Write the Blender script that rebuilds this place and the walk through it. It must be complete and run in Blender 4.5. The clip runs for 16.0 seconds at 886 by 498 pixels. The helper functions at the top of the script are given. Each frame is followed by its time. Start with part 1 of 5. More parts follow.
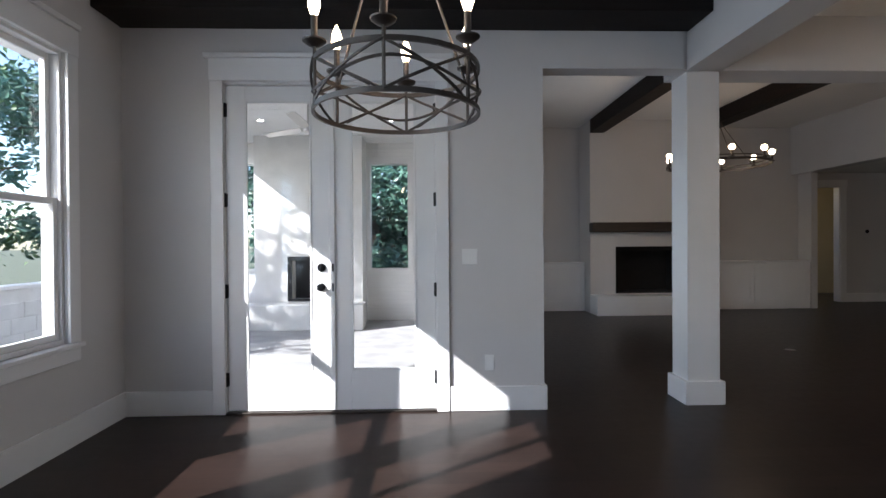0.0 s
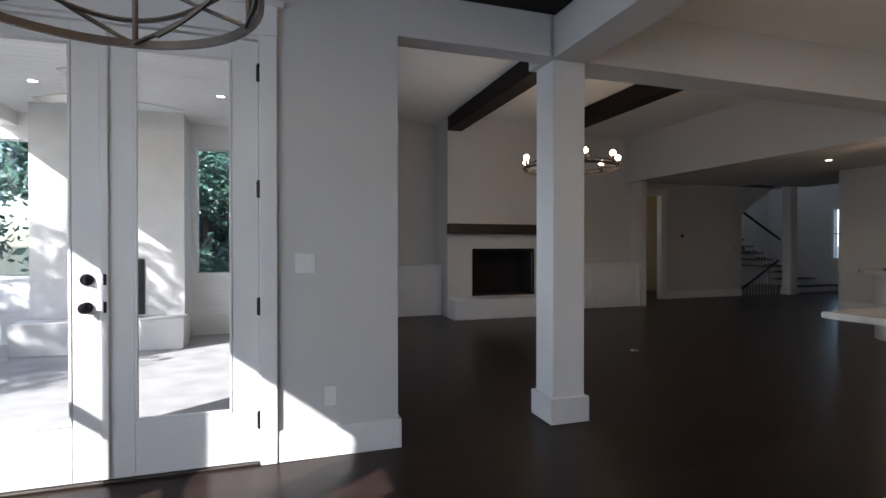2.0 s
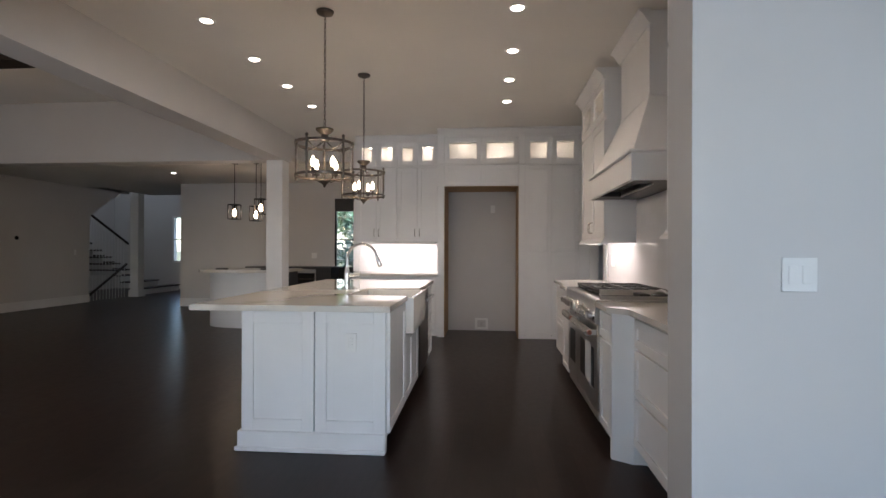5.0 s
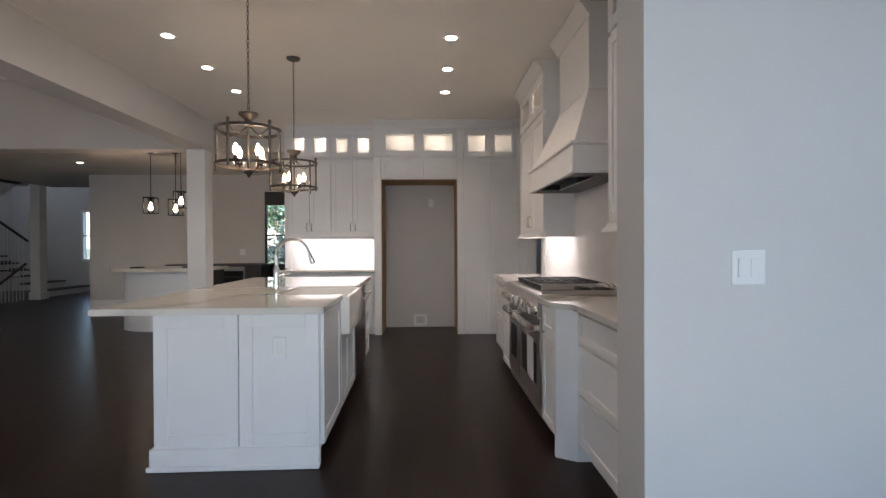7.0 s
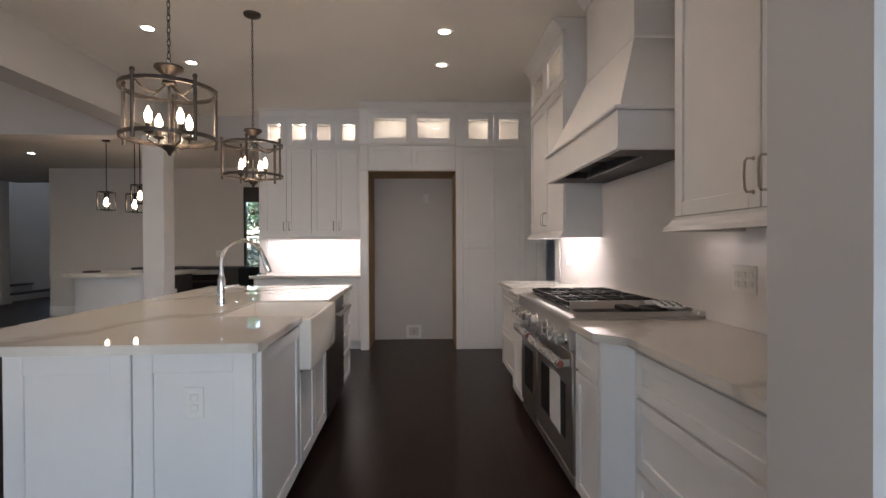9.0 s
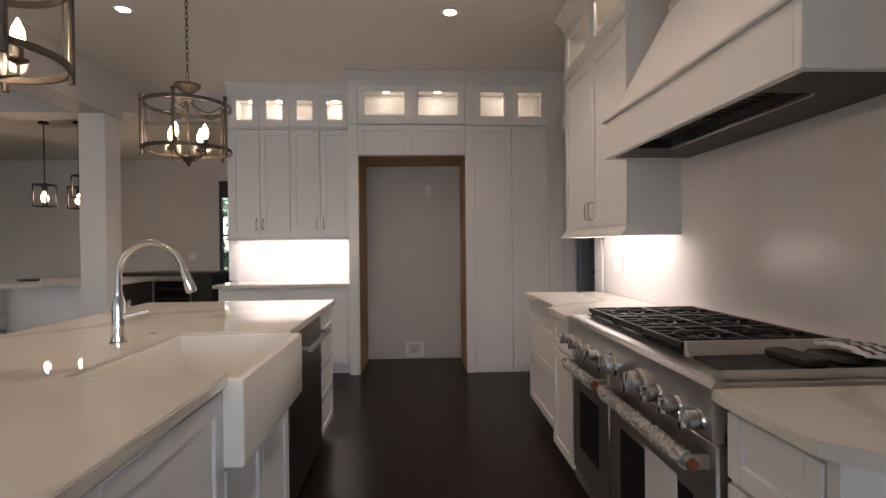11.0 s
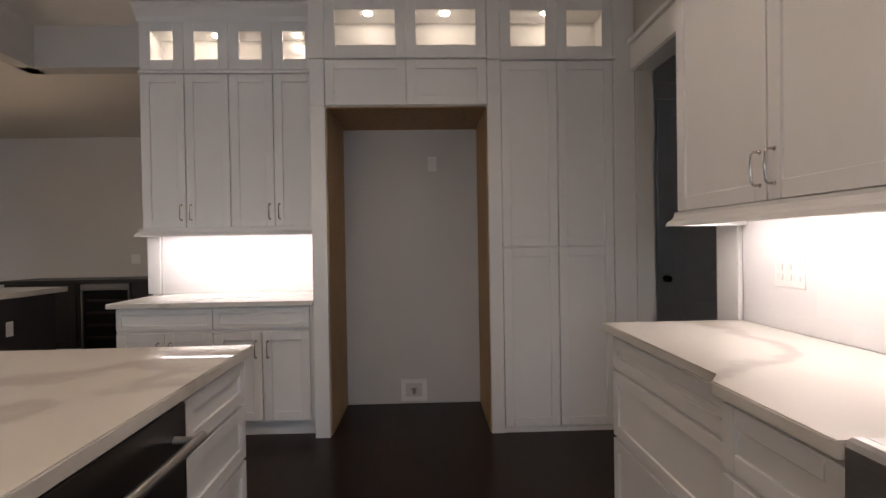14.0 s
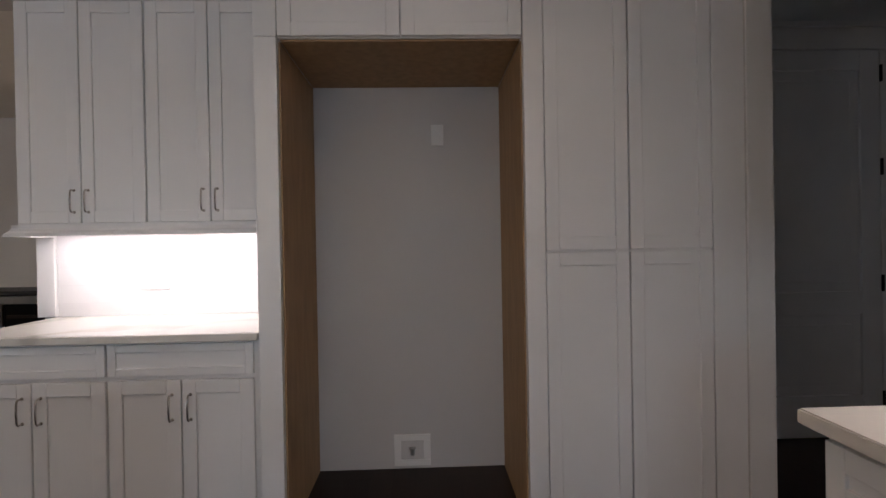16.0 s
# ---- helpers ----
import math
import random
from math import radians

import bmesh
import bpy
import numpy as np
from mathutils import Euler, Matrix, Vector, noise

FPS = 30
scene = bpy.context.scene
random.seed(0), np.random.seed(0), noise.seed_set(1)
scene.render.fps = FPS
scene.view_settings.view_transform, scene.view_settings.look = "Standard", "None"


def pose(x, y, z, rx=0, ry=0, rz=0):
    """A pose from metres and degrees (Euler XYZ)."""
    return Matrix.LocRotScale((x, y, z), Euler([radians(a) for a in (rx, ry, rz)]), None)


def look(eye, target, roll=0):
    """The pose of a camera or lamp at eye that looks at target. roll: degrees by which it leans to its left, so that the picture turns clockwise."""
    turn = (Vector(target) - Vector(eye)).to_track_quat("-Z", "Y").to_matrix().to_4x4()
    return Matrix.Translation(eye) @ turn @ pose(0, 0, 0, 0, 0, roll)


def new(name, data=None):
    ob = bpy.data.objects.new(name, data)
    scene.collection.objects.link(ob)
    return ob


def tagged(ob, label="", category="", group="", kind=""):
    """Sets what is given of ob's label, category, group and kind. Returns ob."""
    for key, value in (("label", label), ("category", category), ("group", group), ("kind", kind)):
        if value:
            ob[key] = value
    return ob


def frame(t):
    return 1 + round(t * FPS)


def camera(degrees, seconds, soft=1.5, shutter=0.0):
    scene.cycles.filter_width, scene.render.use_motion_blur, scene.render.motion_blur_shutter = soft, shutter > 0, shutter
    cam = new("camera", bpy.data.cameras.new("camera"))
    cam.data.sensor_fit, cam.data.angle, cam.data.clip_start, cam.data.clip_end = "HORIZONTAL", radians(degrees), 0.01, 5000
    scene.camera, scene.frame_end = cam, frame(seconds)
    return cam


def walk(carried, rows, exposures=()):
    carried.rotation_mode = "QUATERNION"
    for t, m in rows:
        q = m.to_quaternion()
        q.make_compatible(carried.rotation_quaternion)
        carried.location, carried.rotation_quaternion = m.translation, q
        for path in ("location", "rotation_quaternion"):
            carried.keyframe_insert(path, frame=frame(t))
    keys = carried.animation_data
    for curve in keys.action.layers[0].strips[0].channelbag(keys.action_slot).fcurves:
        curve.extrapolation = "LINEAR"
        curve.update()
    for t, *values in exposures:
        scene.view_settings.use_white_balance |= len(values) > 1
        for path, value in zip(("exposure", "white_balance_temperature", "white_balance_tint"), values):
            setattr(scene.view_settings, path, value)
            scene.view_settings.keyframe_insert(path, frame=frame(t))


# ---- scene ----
cam = camera(83.0, 16.0)
PATH = [
    (0, (0.109, -0.027, 1.268), (0.17, 1.972, 1.253), -0.4),
    (0.5, (0.134, 0.192, 1.258), (0.207, 2.191, 1.256), -0.3),
    (1, (0.123, 0.403, 1.268), (0.274, 2.398, 1.264), -0.2),
    (1.5, (0.199, 0.536, 1.276), (0.543, 2.506, 1.263), -0.2),
    (2, (0.292, 0.672, 1.294), (0.907, 2.575, 1.276), -0.0),
    (2.5, (0.344, 0.734, 1.293), (1.322, 2.478, 1.282), 0.2),
    (3, (0.343, 0.805, 1.273), (1.724, 2.252, 1.269), 0.2),
    (3.5, (0.315, 0.839, 1.272), (1.988, 1.935, 1.27), 0.3),
    (4, (0.288, 0.821, 1.271), (2.14, 1.577, 1.275), 0.2),
    (4.5, (0.226, 0.777, 1.261), (2.183, 1.186, 1.27), 0.1),
    (5, (0.127, 0.763, 1.271), (2.118, 0.95, 1.277), 0.2),
    (7.5, (0.481, 0.786, 1.272), (2.48, 0.717, 1.257), -0.3),
    (8, (0.732, 0.745, 1.289), (2.73, 0.671, 1.274), -0.3),
    (8.5, (0.986, 0.735, 1.292), (2.985, 0.663, 1.276), -0.2),
    (11, (2.367, 0.798, 1.306), (4.365, 0.715, 1.289), -0.6),
    (11.5, (2.661, 0.768, 1.302), (4.66, 0.688, 1.281), -0.6),
    (12, (2.931, 0.766, 1.3), (4.929, 0.687, 1.285), -0.7),
    (12.5, (3.204, 0.781, 1.298), (5.203, 0.715, 1.282), -0.6),
    (13, (3.477, 0.771, 1.302), (5.476, 0.713, 1.284), -0.8),
    (13.5, (3.778, 0.742, 1.294), (5.777, 0.684, 1.275), -0.9),
    (14, (4.082, 0.772, 1.287), (6.081, 0.708, 1.266), -0.9),
    (14.5, (4.371, 0.795, 1.291), (6.369, 0.731, 1.275), -1.1),
    (15, (4.653, 0.781, 1.278), (6.652, 0.712, 1.261), -1.1),
    (15.5, (4.949, 0.764, 1.261), (6.948, 0.698, 1.267), -1.0),
    (16, (5.224, 0.799, 1.292), (7.223, 0.729, 1.277), -1.0),
]
walk(cam, [(t, look(eye, target, roll)) for t, eye, target, roll in PATH], [(0, 1.66, 5850, 11), (2.5, 1.5, 6000, 12), (3.5, 1.72, 6450, 12), (5, 2.12, 6150, 12), (7.5, 2.2, 6100, 12), (8.5, 2.1, 6200, 13), (11, 2.0, 6450, 15), (12.5, 1.92, 6350, 14), (14.5, 1.86, 6300, 14), (16, 1.87, 6000, 14)])

# ---- light ----
def make_world():
    w = bpy.data.worlds.new("sky_world")
    scene.world = w
    w.use_nodes = True
    nt = w.node_tree
    bg = nt.nodes["Background"]
    sky = nt.nodes.new("ShaderNodeTexSky")
    sky.sky_type = "NISHITA"
    sky.sun_disc = False
    sky.sun_elevation = radians(33.7)
    sky.sun_rotation = radians(235)
    nt.links.new(sky.outputs[0], bg.inputs[0])
    bg.inputs[1].default_value = 0.15


make_world()


def lamp(name, kind, m, power, colour=(1, 1, 1), size=0.1, size_y=None, spot=None):
    d = bpy.data.lights.new(name, kind)
    d.energy = power
    d.color = colour
    if kind == "AREA":
        d.shape = "RECTANGLE"
        d.size = size
        d.size_y = size_y or size
    elif kind == "SUN":
        d.angle = radians(size)
    else:
        d.shadow_soft_size = size
    if spot:
        d.spot_size = radians(spot)
        d.spot_blend = 0.6
    ob = new(name, d)
    ob.matrix_world = m
    return ob


SUN_WAY = Vector((1.0, 0.69, -0.78))
lamp("sun", "SUN", look((-40, -27, 32), Vector((-40, -27, 32)) + SUN_WAY), 5.0, (1.0, 0.95, 0.88), 0.5)
WARM = (1.0, 0.79, 0.63)
SKYBLUE = (0.60, 0.80, 1.0)
# sky light through the dining windows that stand beside and behind the walk
for yy, ww, power in ((2.03, 0.6, 4.4), (1.09, 0.6, 4.4), (-0.9, 1.4, 14.0)):
    lamp("window_daylight", "AREA", look((-2.42, yy, 1.55), (3.0, yy, 1.3)), power, SKYBLUE, ww, 1.7)
# added fill lamp in an unseen living room window, brightens the bar side
lamp("living_fill_daylight", "AREA", look((0.88, 6.3, 1.45), (5.0, 6.3, 1.2)), 4.5, SKYBLUE, 2.5, 1.8)
DOWN = [(x, y) for y in (0.57, 2.96) for x in (3.82, 4.61, 5.37, 6.13)]
for x, y in DOWN:
    lamp("downlight_lamp", "SPOT", pose(x, y, 3.03), 3.7, WARM, 0.05, None, 130)
lamp("hall_downlight_lamp", "SPOT", pose(9.27, 6.85, 2.7), 1.8, WARM, 0.05, None, 130)
lamp("under_cabinet_lamp", "AREA", pose(7.93, 2.21, 1.40), 2.1, (1.0, 0.88, 0.82), 0.12, 1.2)
lamp("under_cabinet_lamp", "AREA", pose(5.66, -0.43, 1.40), 1.55, (1.0, 0.88, 0.80), 1.1, 0.12)
# added fill lamp, hidden overhead, in place of daylight in the stairwell
lamp("stair_fill", "AREA", look((13.9, 11.6, 4.5), (13.4, 11.4, 0)), 3.6, (0.82, 0.90, 1.0), 1.4, 1.4)


# ---- materials ----
def material(name, colour, rough=0.6, metal=0.0, vary=0.12, scale=6.0, bump=0.05, fine=90.0, coat=0.0, second=None, stretch=(1, 1, 1), spec=0.5):
    m = bpy.data.materials.new(name)
    m.use_nodes = True
    nt = m.node_tree
    b = nt.nodes["Principled BSDF"]
    b.inputs["Roughness"].default_value = rough
    b.inputs["Metallic"].default_value = metal
    b.inputs["Coat Weight"].default_value = coat
    b.inputs["Specular IOR Level"].default_value = spec
    tc = nt.nodes.new("ShaderNodeTexCoord")
    mp = nt.nodes.new("ShaderNodeMapping")
    mp.inputs["Scale"].default_value = stretch
    geo = nt.nodes.new("ShaderNodeNewGeometry")
    nt.links.new(geo.outputs["Position"], mp.inputs["Vector"])
    n1 = nt.nodes.new("ShaderNodeTexNoise")
    n1.inputs["Scale"].default_value = scale
    n1.inputs["Detail"].default_value = 5
    n2 = nt.nodes.new("ShaderNodeTexNoise")
    n2.inputs["Scale"].default_value = fine
    n2.inputs["Detail"].default_value = 3
    for n in (n1, n2):
        nt.links.new(mp.outputs[0], n.inputs["Vector"])
    mix = nt.nodes.new("ShaderNodeMix")
    mix.data_type = "RGBA"
    c2 = second or tuple(c * (1 - vary) for c in colour)
    mix.inputs[6].default_value = (*colour, 1)
    mix.inputs[7].default_value = (*c2, 1)
    rp = nt.nodes.new("ShaderNodeMapRange")
    rp.inputs[1].default_value = 0.35
    rp.inputs[2].default_value = 0.68
    nt.links.new(n1.outputs["Fac"], rp.inputs[0])
    nt.links.new(rp.outputs[0], mix.inputs[0])
    nt.links.new(mix.outputs[2], b.inputs["Base Color"])
    rr = nt.nodes.new("ShaderNodeMapRange")
    rr.inputs[3].default_value = max(0.02, rough * 0.85)
    rr.inputs[4].default_value = min(1.0, rough * 1.15)
    nt.links.new(n2.outputs["Fac"], rr.inputs[0])
    nt.links.new(rr.outputs[0], b.inputs["Roughness"])
    if bump:
        bp = nt.nodes.new("ShaderNodeBump")
        bp.inputs["Strength"].default_value = bump
        bp.inputs["Distance"].default_value = 0.01
        nt.links.new(n2.outputs["Fac"], bp.inputs["Height"])
        nt.links.new(bp.outputs[0], b.inputs["Normal"])
    return m


def glow(name, colour, strength):
    m = bpy.data.materials.new(name)
    m.use_nodes = True
    b = m.node_tree.nodes["Principled BSDF"]
    b.inputs["Base Color"].default_value = (*colour, 1)
    b.inputs["Emission Color"].default_value = (*colour, 1)
    b.inputs["Emission Strength"].default_value = strength
    return m


def glass(name, tint=(1, 1, 1), rough=0.0):
    m = bpy.data.materials.new(name)
    m.use_nodes = True
    nt = m.node_tree
    nt.nodes.remove(nt.nodes["Principled BSDF"])
    out = nt.nodes["Material Output"]
    tr = nt.nodes.new("ShaderNodeBsdfTransparent")
    tr.inputs[0].default_value = (*tint, 1)
    gl = nt.nodes.new("ShaderNodeBsdfGlossy")
    gl.inputs["Roughness"].default_value = rough
    lw = nt.nodes.new("ShaderNodeLayerWeight")
    lw.inputs[0].default_value = 0.5
    pw = nt.nodes.new("ShaderNodeMath")
    pw.operation = "POWER"
    pw.inputs[1].default_value = 4.0
    nt.links.new(lw.outputs["Facing"], pw.inputs[0])
    fr = nt.nodes.new("ShaderNodeMath")
    fr.operation = "MULTIPLY_ADD"
    fr.inputs[1].default_value = 0.9
    fr.inputs[2].default_value = 0.035
    nt.links.new(pw.outputs[0], fr.inputs[0])
    mx = nt.nodes.new("ShaderNodeMixShader")
    nt.links.new(fr.outputs[0], mx.inputs[0])
    nt.links.new(tr.outputs[0], mx.inputs[1])
    nt.links.new(gl.outputs[0], mx.inputs[2])
    nt.links.new(mx.outputs[0], out.inputs[0])
    return m


def planks(name, c1, c2, width, length, rough):
    m = material(name, c1, rough, 0, 0.3, 2.0, 0.012, 14, 0.0, None, (1, 1, 1))
    nt = m.node_tree
    b = nt.nodes["Principled BSDF"]
    b.inputs["Specular IOR Level"].default_value = 0.13
    geo = [n for n in nt.nodes if n.type == "NEW_GEOMETRY"][0]
    br = nt.nodes.new("ShaderNodeTexBrick")
    br.inputs["Color1"].default_value = (*c1, 1)
    br.inputs["Color2"].default_value = (*c2, 1)
    br.inputs["Mortar"].default_value = (c1[0] * 0.45, c1[1] * 0.45, c1[2] * 0.45, 1)
    br.inputs["Scale"].default_value = 1.0
    br.inputs["Mortar Size"].default_value = 0.0012
    br.inputs["Brick Width"].default_value = length
    br.inputs["Row Height"].default_value = width
    nt.links.new(geo.outputs["Position"], br.inputs["Vector"])
    st = nt.nodes.new("ShaderNodeMapping")
    st.inputs["Scale"].default_value = (3, 40, 3)
    gr = nt.nodes.new("ShaderNodeTexNoise")
    gr.inputs["Scale"].default_value = 1.5
    gr.inputs["Detail"].default_value = 6
    nt.links.new(geo.outputs["Position"], st.inputs["Vector"])
    nt.links.new(st.outputs[0], gr.inputs["Vector"])
    mx = nt.nodes.new("ShaderNodeMix")
    mx.data_type = "RGBA"
    mx.blend_type = "MULTIPLY"
    mx.inputs[0].default_value = 0.55
    nt.links.new(br.outputs["Color"], mx.inputs[6])
    nt.links.new(gr.outputs["Fac"], mx.inputs[7])
    nt.links.new(mx.outputs[2], b.inputs["Base Color"])
    return m


def tiles(name, colour, w, h, rough, axes, mortar=(0.55, 0.55, 0.54), offset=0.5, depth=0.35):
    """Glazed or painted courses; axes says which world axes run along and up the wall."""
    m = material(name, colour, rough, 0, 0.06, 3.0, 0.0)
    nt = m.node_tree
    b = nt.nodes["Principled BSDF"]
    geo = [n for n in nt.nodes if n.type == "NEW_GEOMETRY"][0]
    sep = nt.nodes.new("ShaderNodeSeparateXYZ")
    com = nt.nodes.new("ShaderNodeCombineXYZ")
    nt.links.new(geo.outputs["Position"], sep.inputs[0])
    nt.links.new(sep.outputs[axes[0]], com.inputs[0])
    nt.links.new(sep.outputs[axes[1]], com.inputs[1])
    br = nt.nodes.new("ShaderNodeTexBrick")
    br.offset = offset
    br.inputs["Color1"].default_value = (*colour, 1)
    br.inputs["Color2"].default_value = (*[c * 0.95 for c in colour], 1)
    br.inputs["Mortar"].default_value = (*mortar, 1)
    br.inputs["Scale"].default_value = 1.0
    br.inputs["Mortar Size"].default_value = 0.002 if h < 0.12 else 0.006
    br.inputs["Brick Width"].default_value = w
    br.inputs["Row Height"].default_value = h
    nt.links.new(com.outputs[0], br.inputs["Vector"])
    nt.links.new(br.outputs["Color"], b.inputs["Base Color"])
    bp = nt.nodes.new("ShaderNodeBump")
    bp.invert = True
    bp.inputs["Strength"].default_value = depth
    bp.inputs["Distance"].default_value = 0.003
    nt.links.new(br.outputs["Fac"], bp.inputs["Height"])
    nt.links.new(bp.outputs[0], b.inputs["Normal"])
    return m


def marble(name):
    m = material(name, (0.66, 0.625, 0.57), 0.022, 0, 0.1, 1.5, 0.0)
    nt = m.node_tree
    b = nt.nodes["Principled BSDF"]
    geo = [n for n in nt.nodes if n.type == "NEW_GEOMETRY"][0]
    warp = nt.nodes.new("ShaderNodeTexNoise")
    warp.inputs["Scale"].default_value = 1.1
    warp.inputs["Detail"].default_value = 6
    nt.links.new(geo.outputs["Position"], warp.inputs["Vector"])
    add = nt.nodes.new("ShaderNodeVectorMath")
    add.operation = "MULTIPLY_ADD"
    add.inputs[1].default_value = (1.4, 1.4, 1.4)
    nt.links.new(warp.outputs["Color"], add.inputs[0])
    nt.links.new(geo.outputs["Position"], add.inputs[2])
    wv = nt.nodes.new("ShaderNodeTexWave")
    wv.bands_direction = "DIAGONAL"
    wv.inputs["Scale"].default_value = 0.5
    wv.inputs["Distortion"].default_value = 2.5
    wv.inputs["Detail"].default_value = 3
    nt.links.new(add.outputs[0], wv.inputs["Vector"])
    rp = nt.nodes.new("ShaderNodeValToRGB")
    rp.color_ramp.elements[0].position = 0.0
    rp.color_ramp.elements[0].color = (0.52, 0.485, 0.435, 1)
    rp.color_ramp.elements[1].position = 0.07
    rp.color_ramp.elements[1].color = (0.63, 0.595, 0.54, 1)
    e = rp.color_ramp.elements.new(0.2)
    e.color = (0.66, 0.625, 0.57, 1)
    nt.links.new(wv.outputs["Fac"], rp.inputs[0])
    nt.links.new(rp.outputs[0], b.inputs["Base Color"])
    return m


def wood(name, c1, c2, rough, stretch, spec=0.5):
    return material(name, c1, rough, 0, 0.3, 3.0, 0.12, 30, 0, c2, stretch, spec)


def leafy(name, c1, c2):
    m = bpy.data.materials.new(name)
    m.use_nodes = True
    nt = m.node_tree
    b = nt.nodes["Principled BSDF"]
    b.inputs["Roughness"].default_value = 0.45
    geo = nt.nodes.new("ShaderNodeNewGeometry")
    mx = nt.nodes.new("ShaderNodeMix")
    mx.data_type = "RGBA"
    mx.inputs[6].default_value = (*c1, 1)
    mx.inputs[7].default_value = (*c2, 1)
    nt.links.new(geo.outputs["Random Per Island"], mx.inputs[0])
    nt.links.new(mx.outputs[2], b.inputs["Base Color"])
    b.inputs["Transmission Weight"].default_value = 0.0
    return m


WALL = material("wall_paint", (0.58, 0.56, 0.545), 0.75, 0, 0.04, 1.5, 0.04, 160)
CEIL = material("ceiling_paint", (0.78, 0.755, 0.715), 0.85, 0, 0.04, 1.2, 0.03, 140)
TRIM = material("trim_paint", (0.74, 0.73, 0.72), 0.38, 0, 0.04, 3, 0.02, 120)
CABINET = material("cabinet_paint", (0.75, 0.74, 0.735), 0.36, 0, 0.04, 3, 0.015, 140)
FLOOR = planks("dark_oak_floor", (0.034, 0.0208, 0.0163), (0.022, 0.0134, 0.0106), 0.125, 1.9, 0.30)
BEAM = wood("dark_beam", (0.013, 0.0085, 0.007), (0.007, 0.005, 0.0045), 0.6, (1, 8, 8), 0.2)
MANTEL = wood("dark_mantel", (0.028, 0.017, 0.012), (0.013, 0.008, 0.0065), 0.5, (1, 10, 10))
MARBLE = marble("white_marble")
STEEL = material("brushed_steel", (0.54, 0.52, 0.50), 0.30, 1.0, 0.1, 3, 0.05, 40, 0, None, (2, 60, 60))
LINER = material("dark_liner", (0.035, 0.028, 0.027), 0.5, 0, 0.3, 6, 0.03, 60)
DARKSTEEL = material("dark_steel", (0.10, 0.09, 0.085), 0.32, 0.9, 0.15, 4, 0.03, 60)
COPPER = material("copper_cap", (0.30, 0.12, 0.08), 0.35, 0.8, 0.1, 5, 0)
CHROME = material("chrome", (0.78, 0.77, 0.75), 0.12, 1.0, 0.05, 5, 0)
NICKEL = material("polished_nickel", (0.50, 0.465, 0.43), 0.26, 1.0, 0.05, 5, 0)
BRONZE = material("aged_bronze", (0.10, 0.085, 0.075), 0.45, 0.9, 0.3, 12, 0.1, 80)
BLACKIRON = material("cast_iron", (0.018, 0.017, 0.017), 0.5, 0.3, 0.3, 20, 0.25, 150)
BLACK = material("black_hardware", (0.012, 0.012, 0.013), 0.35, 0.6, 0.2, 10, 0.02)
FIREBOX = material("sooty_firebox", (0.010, 0.009, 0.009), 0.8, 0, 0.4, 6, 0.2)
PORCELAIN = material("fireclay", (0.83, 0.80, 0.75), 0.08, 0, 0.03, 3, 0)
SPLASH_X = tiles("glazed_tile_far", (0.79, 0.77, 0.77), 0.30, 0.10, 0.10, (1, 2), (0.755, 0.735, 0.735), 0.5, 0.10)
SPLASH_Y = tiles("glazed_tile_side", (0.79, 0.77, 0.77), 0.30, 0.10, 0.10, (0, 2), (0.755, 0.735, 0.735), 0.5, 0.10)
PAINTBRICK = tiles("painted_brick", (0.76, 0.75, 0.73), 0.22, 0.075, 0.6, (0, 2), (0.6, 0.59, 0.57), 0.5, 0.8)
PAINTED = material("painted_masonry", (0.66, 0.65, 0.63), 0.6, 0, 0.1, 5, 0.25, 60)
PATIO = material("patio_stone", (0.40, 0.395, 0.39), 0.6, 0, 0.25, 4, 0.15, 50)
PLYWOOD = material("raw_plywood", (0.42, 0.27, 0.14), 0.7, 0, 0.2, 4, 0.08, 60, 0, None, (6, 6, 1))
GLASS = glass("clear_glass")
SEEDY = glass("shade_glass", (0.98, 0.97, 0.95))
BULB = glow("lit_bulb", (1.0, 0.70, 0.42), 8)
PENDANT_BULB = glow("lit_pendant_bulb", (1.0, 0.74, 0.48), 15)
DISC = glow("lit_downlight", (1.0, 0.90, 0.76), 9)
CABGLOW = glow("lit_puck", (1.0, 0.86, 0.66), 12)
GREYDOOR = material("grey_door_paint", (0.72, 0.73, 0.73), 0.42, 0, 0.05, 3, 0.02)
OUTLET = material("outlet_plastic", (0.76, 0.75, 0.73), 0.35, 0, 0.03, 3, 0)
DARKCAB = material("dark_bar_cabinet", (0.035, 0.033, 0.034), 0.4, 0, 0.2, 4, 0.02)
WRAP = material("plastic_wrap", (0.40, 0.38, 0.36), 0.12, 0.15, 0.4, 40, 0.9, 55)
PAPER = material("paper", (0.72, 0.71, 0.70), 0.7, 0, 0.05, 5, 0)
SHADOWGAP = material("gap_shade", (0.05, 0.045, 0.04), 0.9, 0, 0.1, 5, 0)
LEAF = leafy("leaf", (0.03, 0.085, 0.03), (0.10, 0.17, 0.055))
# bluer, brighter leaves: bluish light and haze are put into the colour
LEAF_HAZE = leafy("leaf_haze_blue", (0.04, 0.105, 0.075), (0.095, 0.18, 0.13))
BARK = material("bark", (0.10, 0.08, 0.06), 0.9, 0, 0.4, 8, 0.5, 30)
GROUND = material("ground_cover", (0.10, 0.11, 0.06), 0.95, 0, 0.4, 1.5, 0.3, 20)
# back room walls: the room's yellow light is put into their colour
YELLOWLIT = material("hall_yellow_lit", (0.55, 0.47, 0.30), 0.8, 0, 0.05, 2, 0.03)


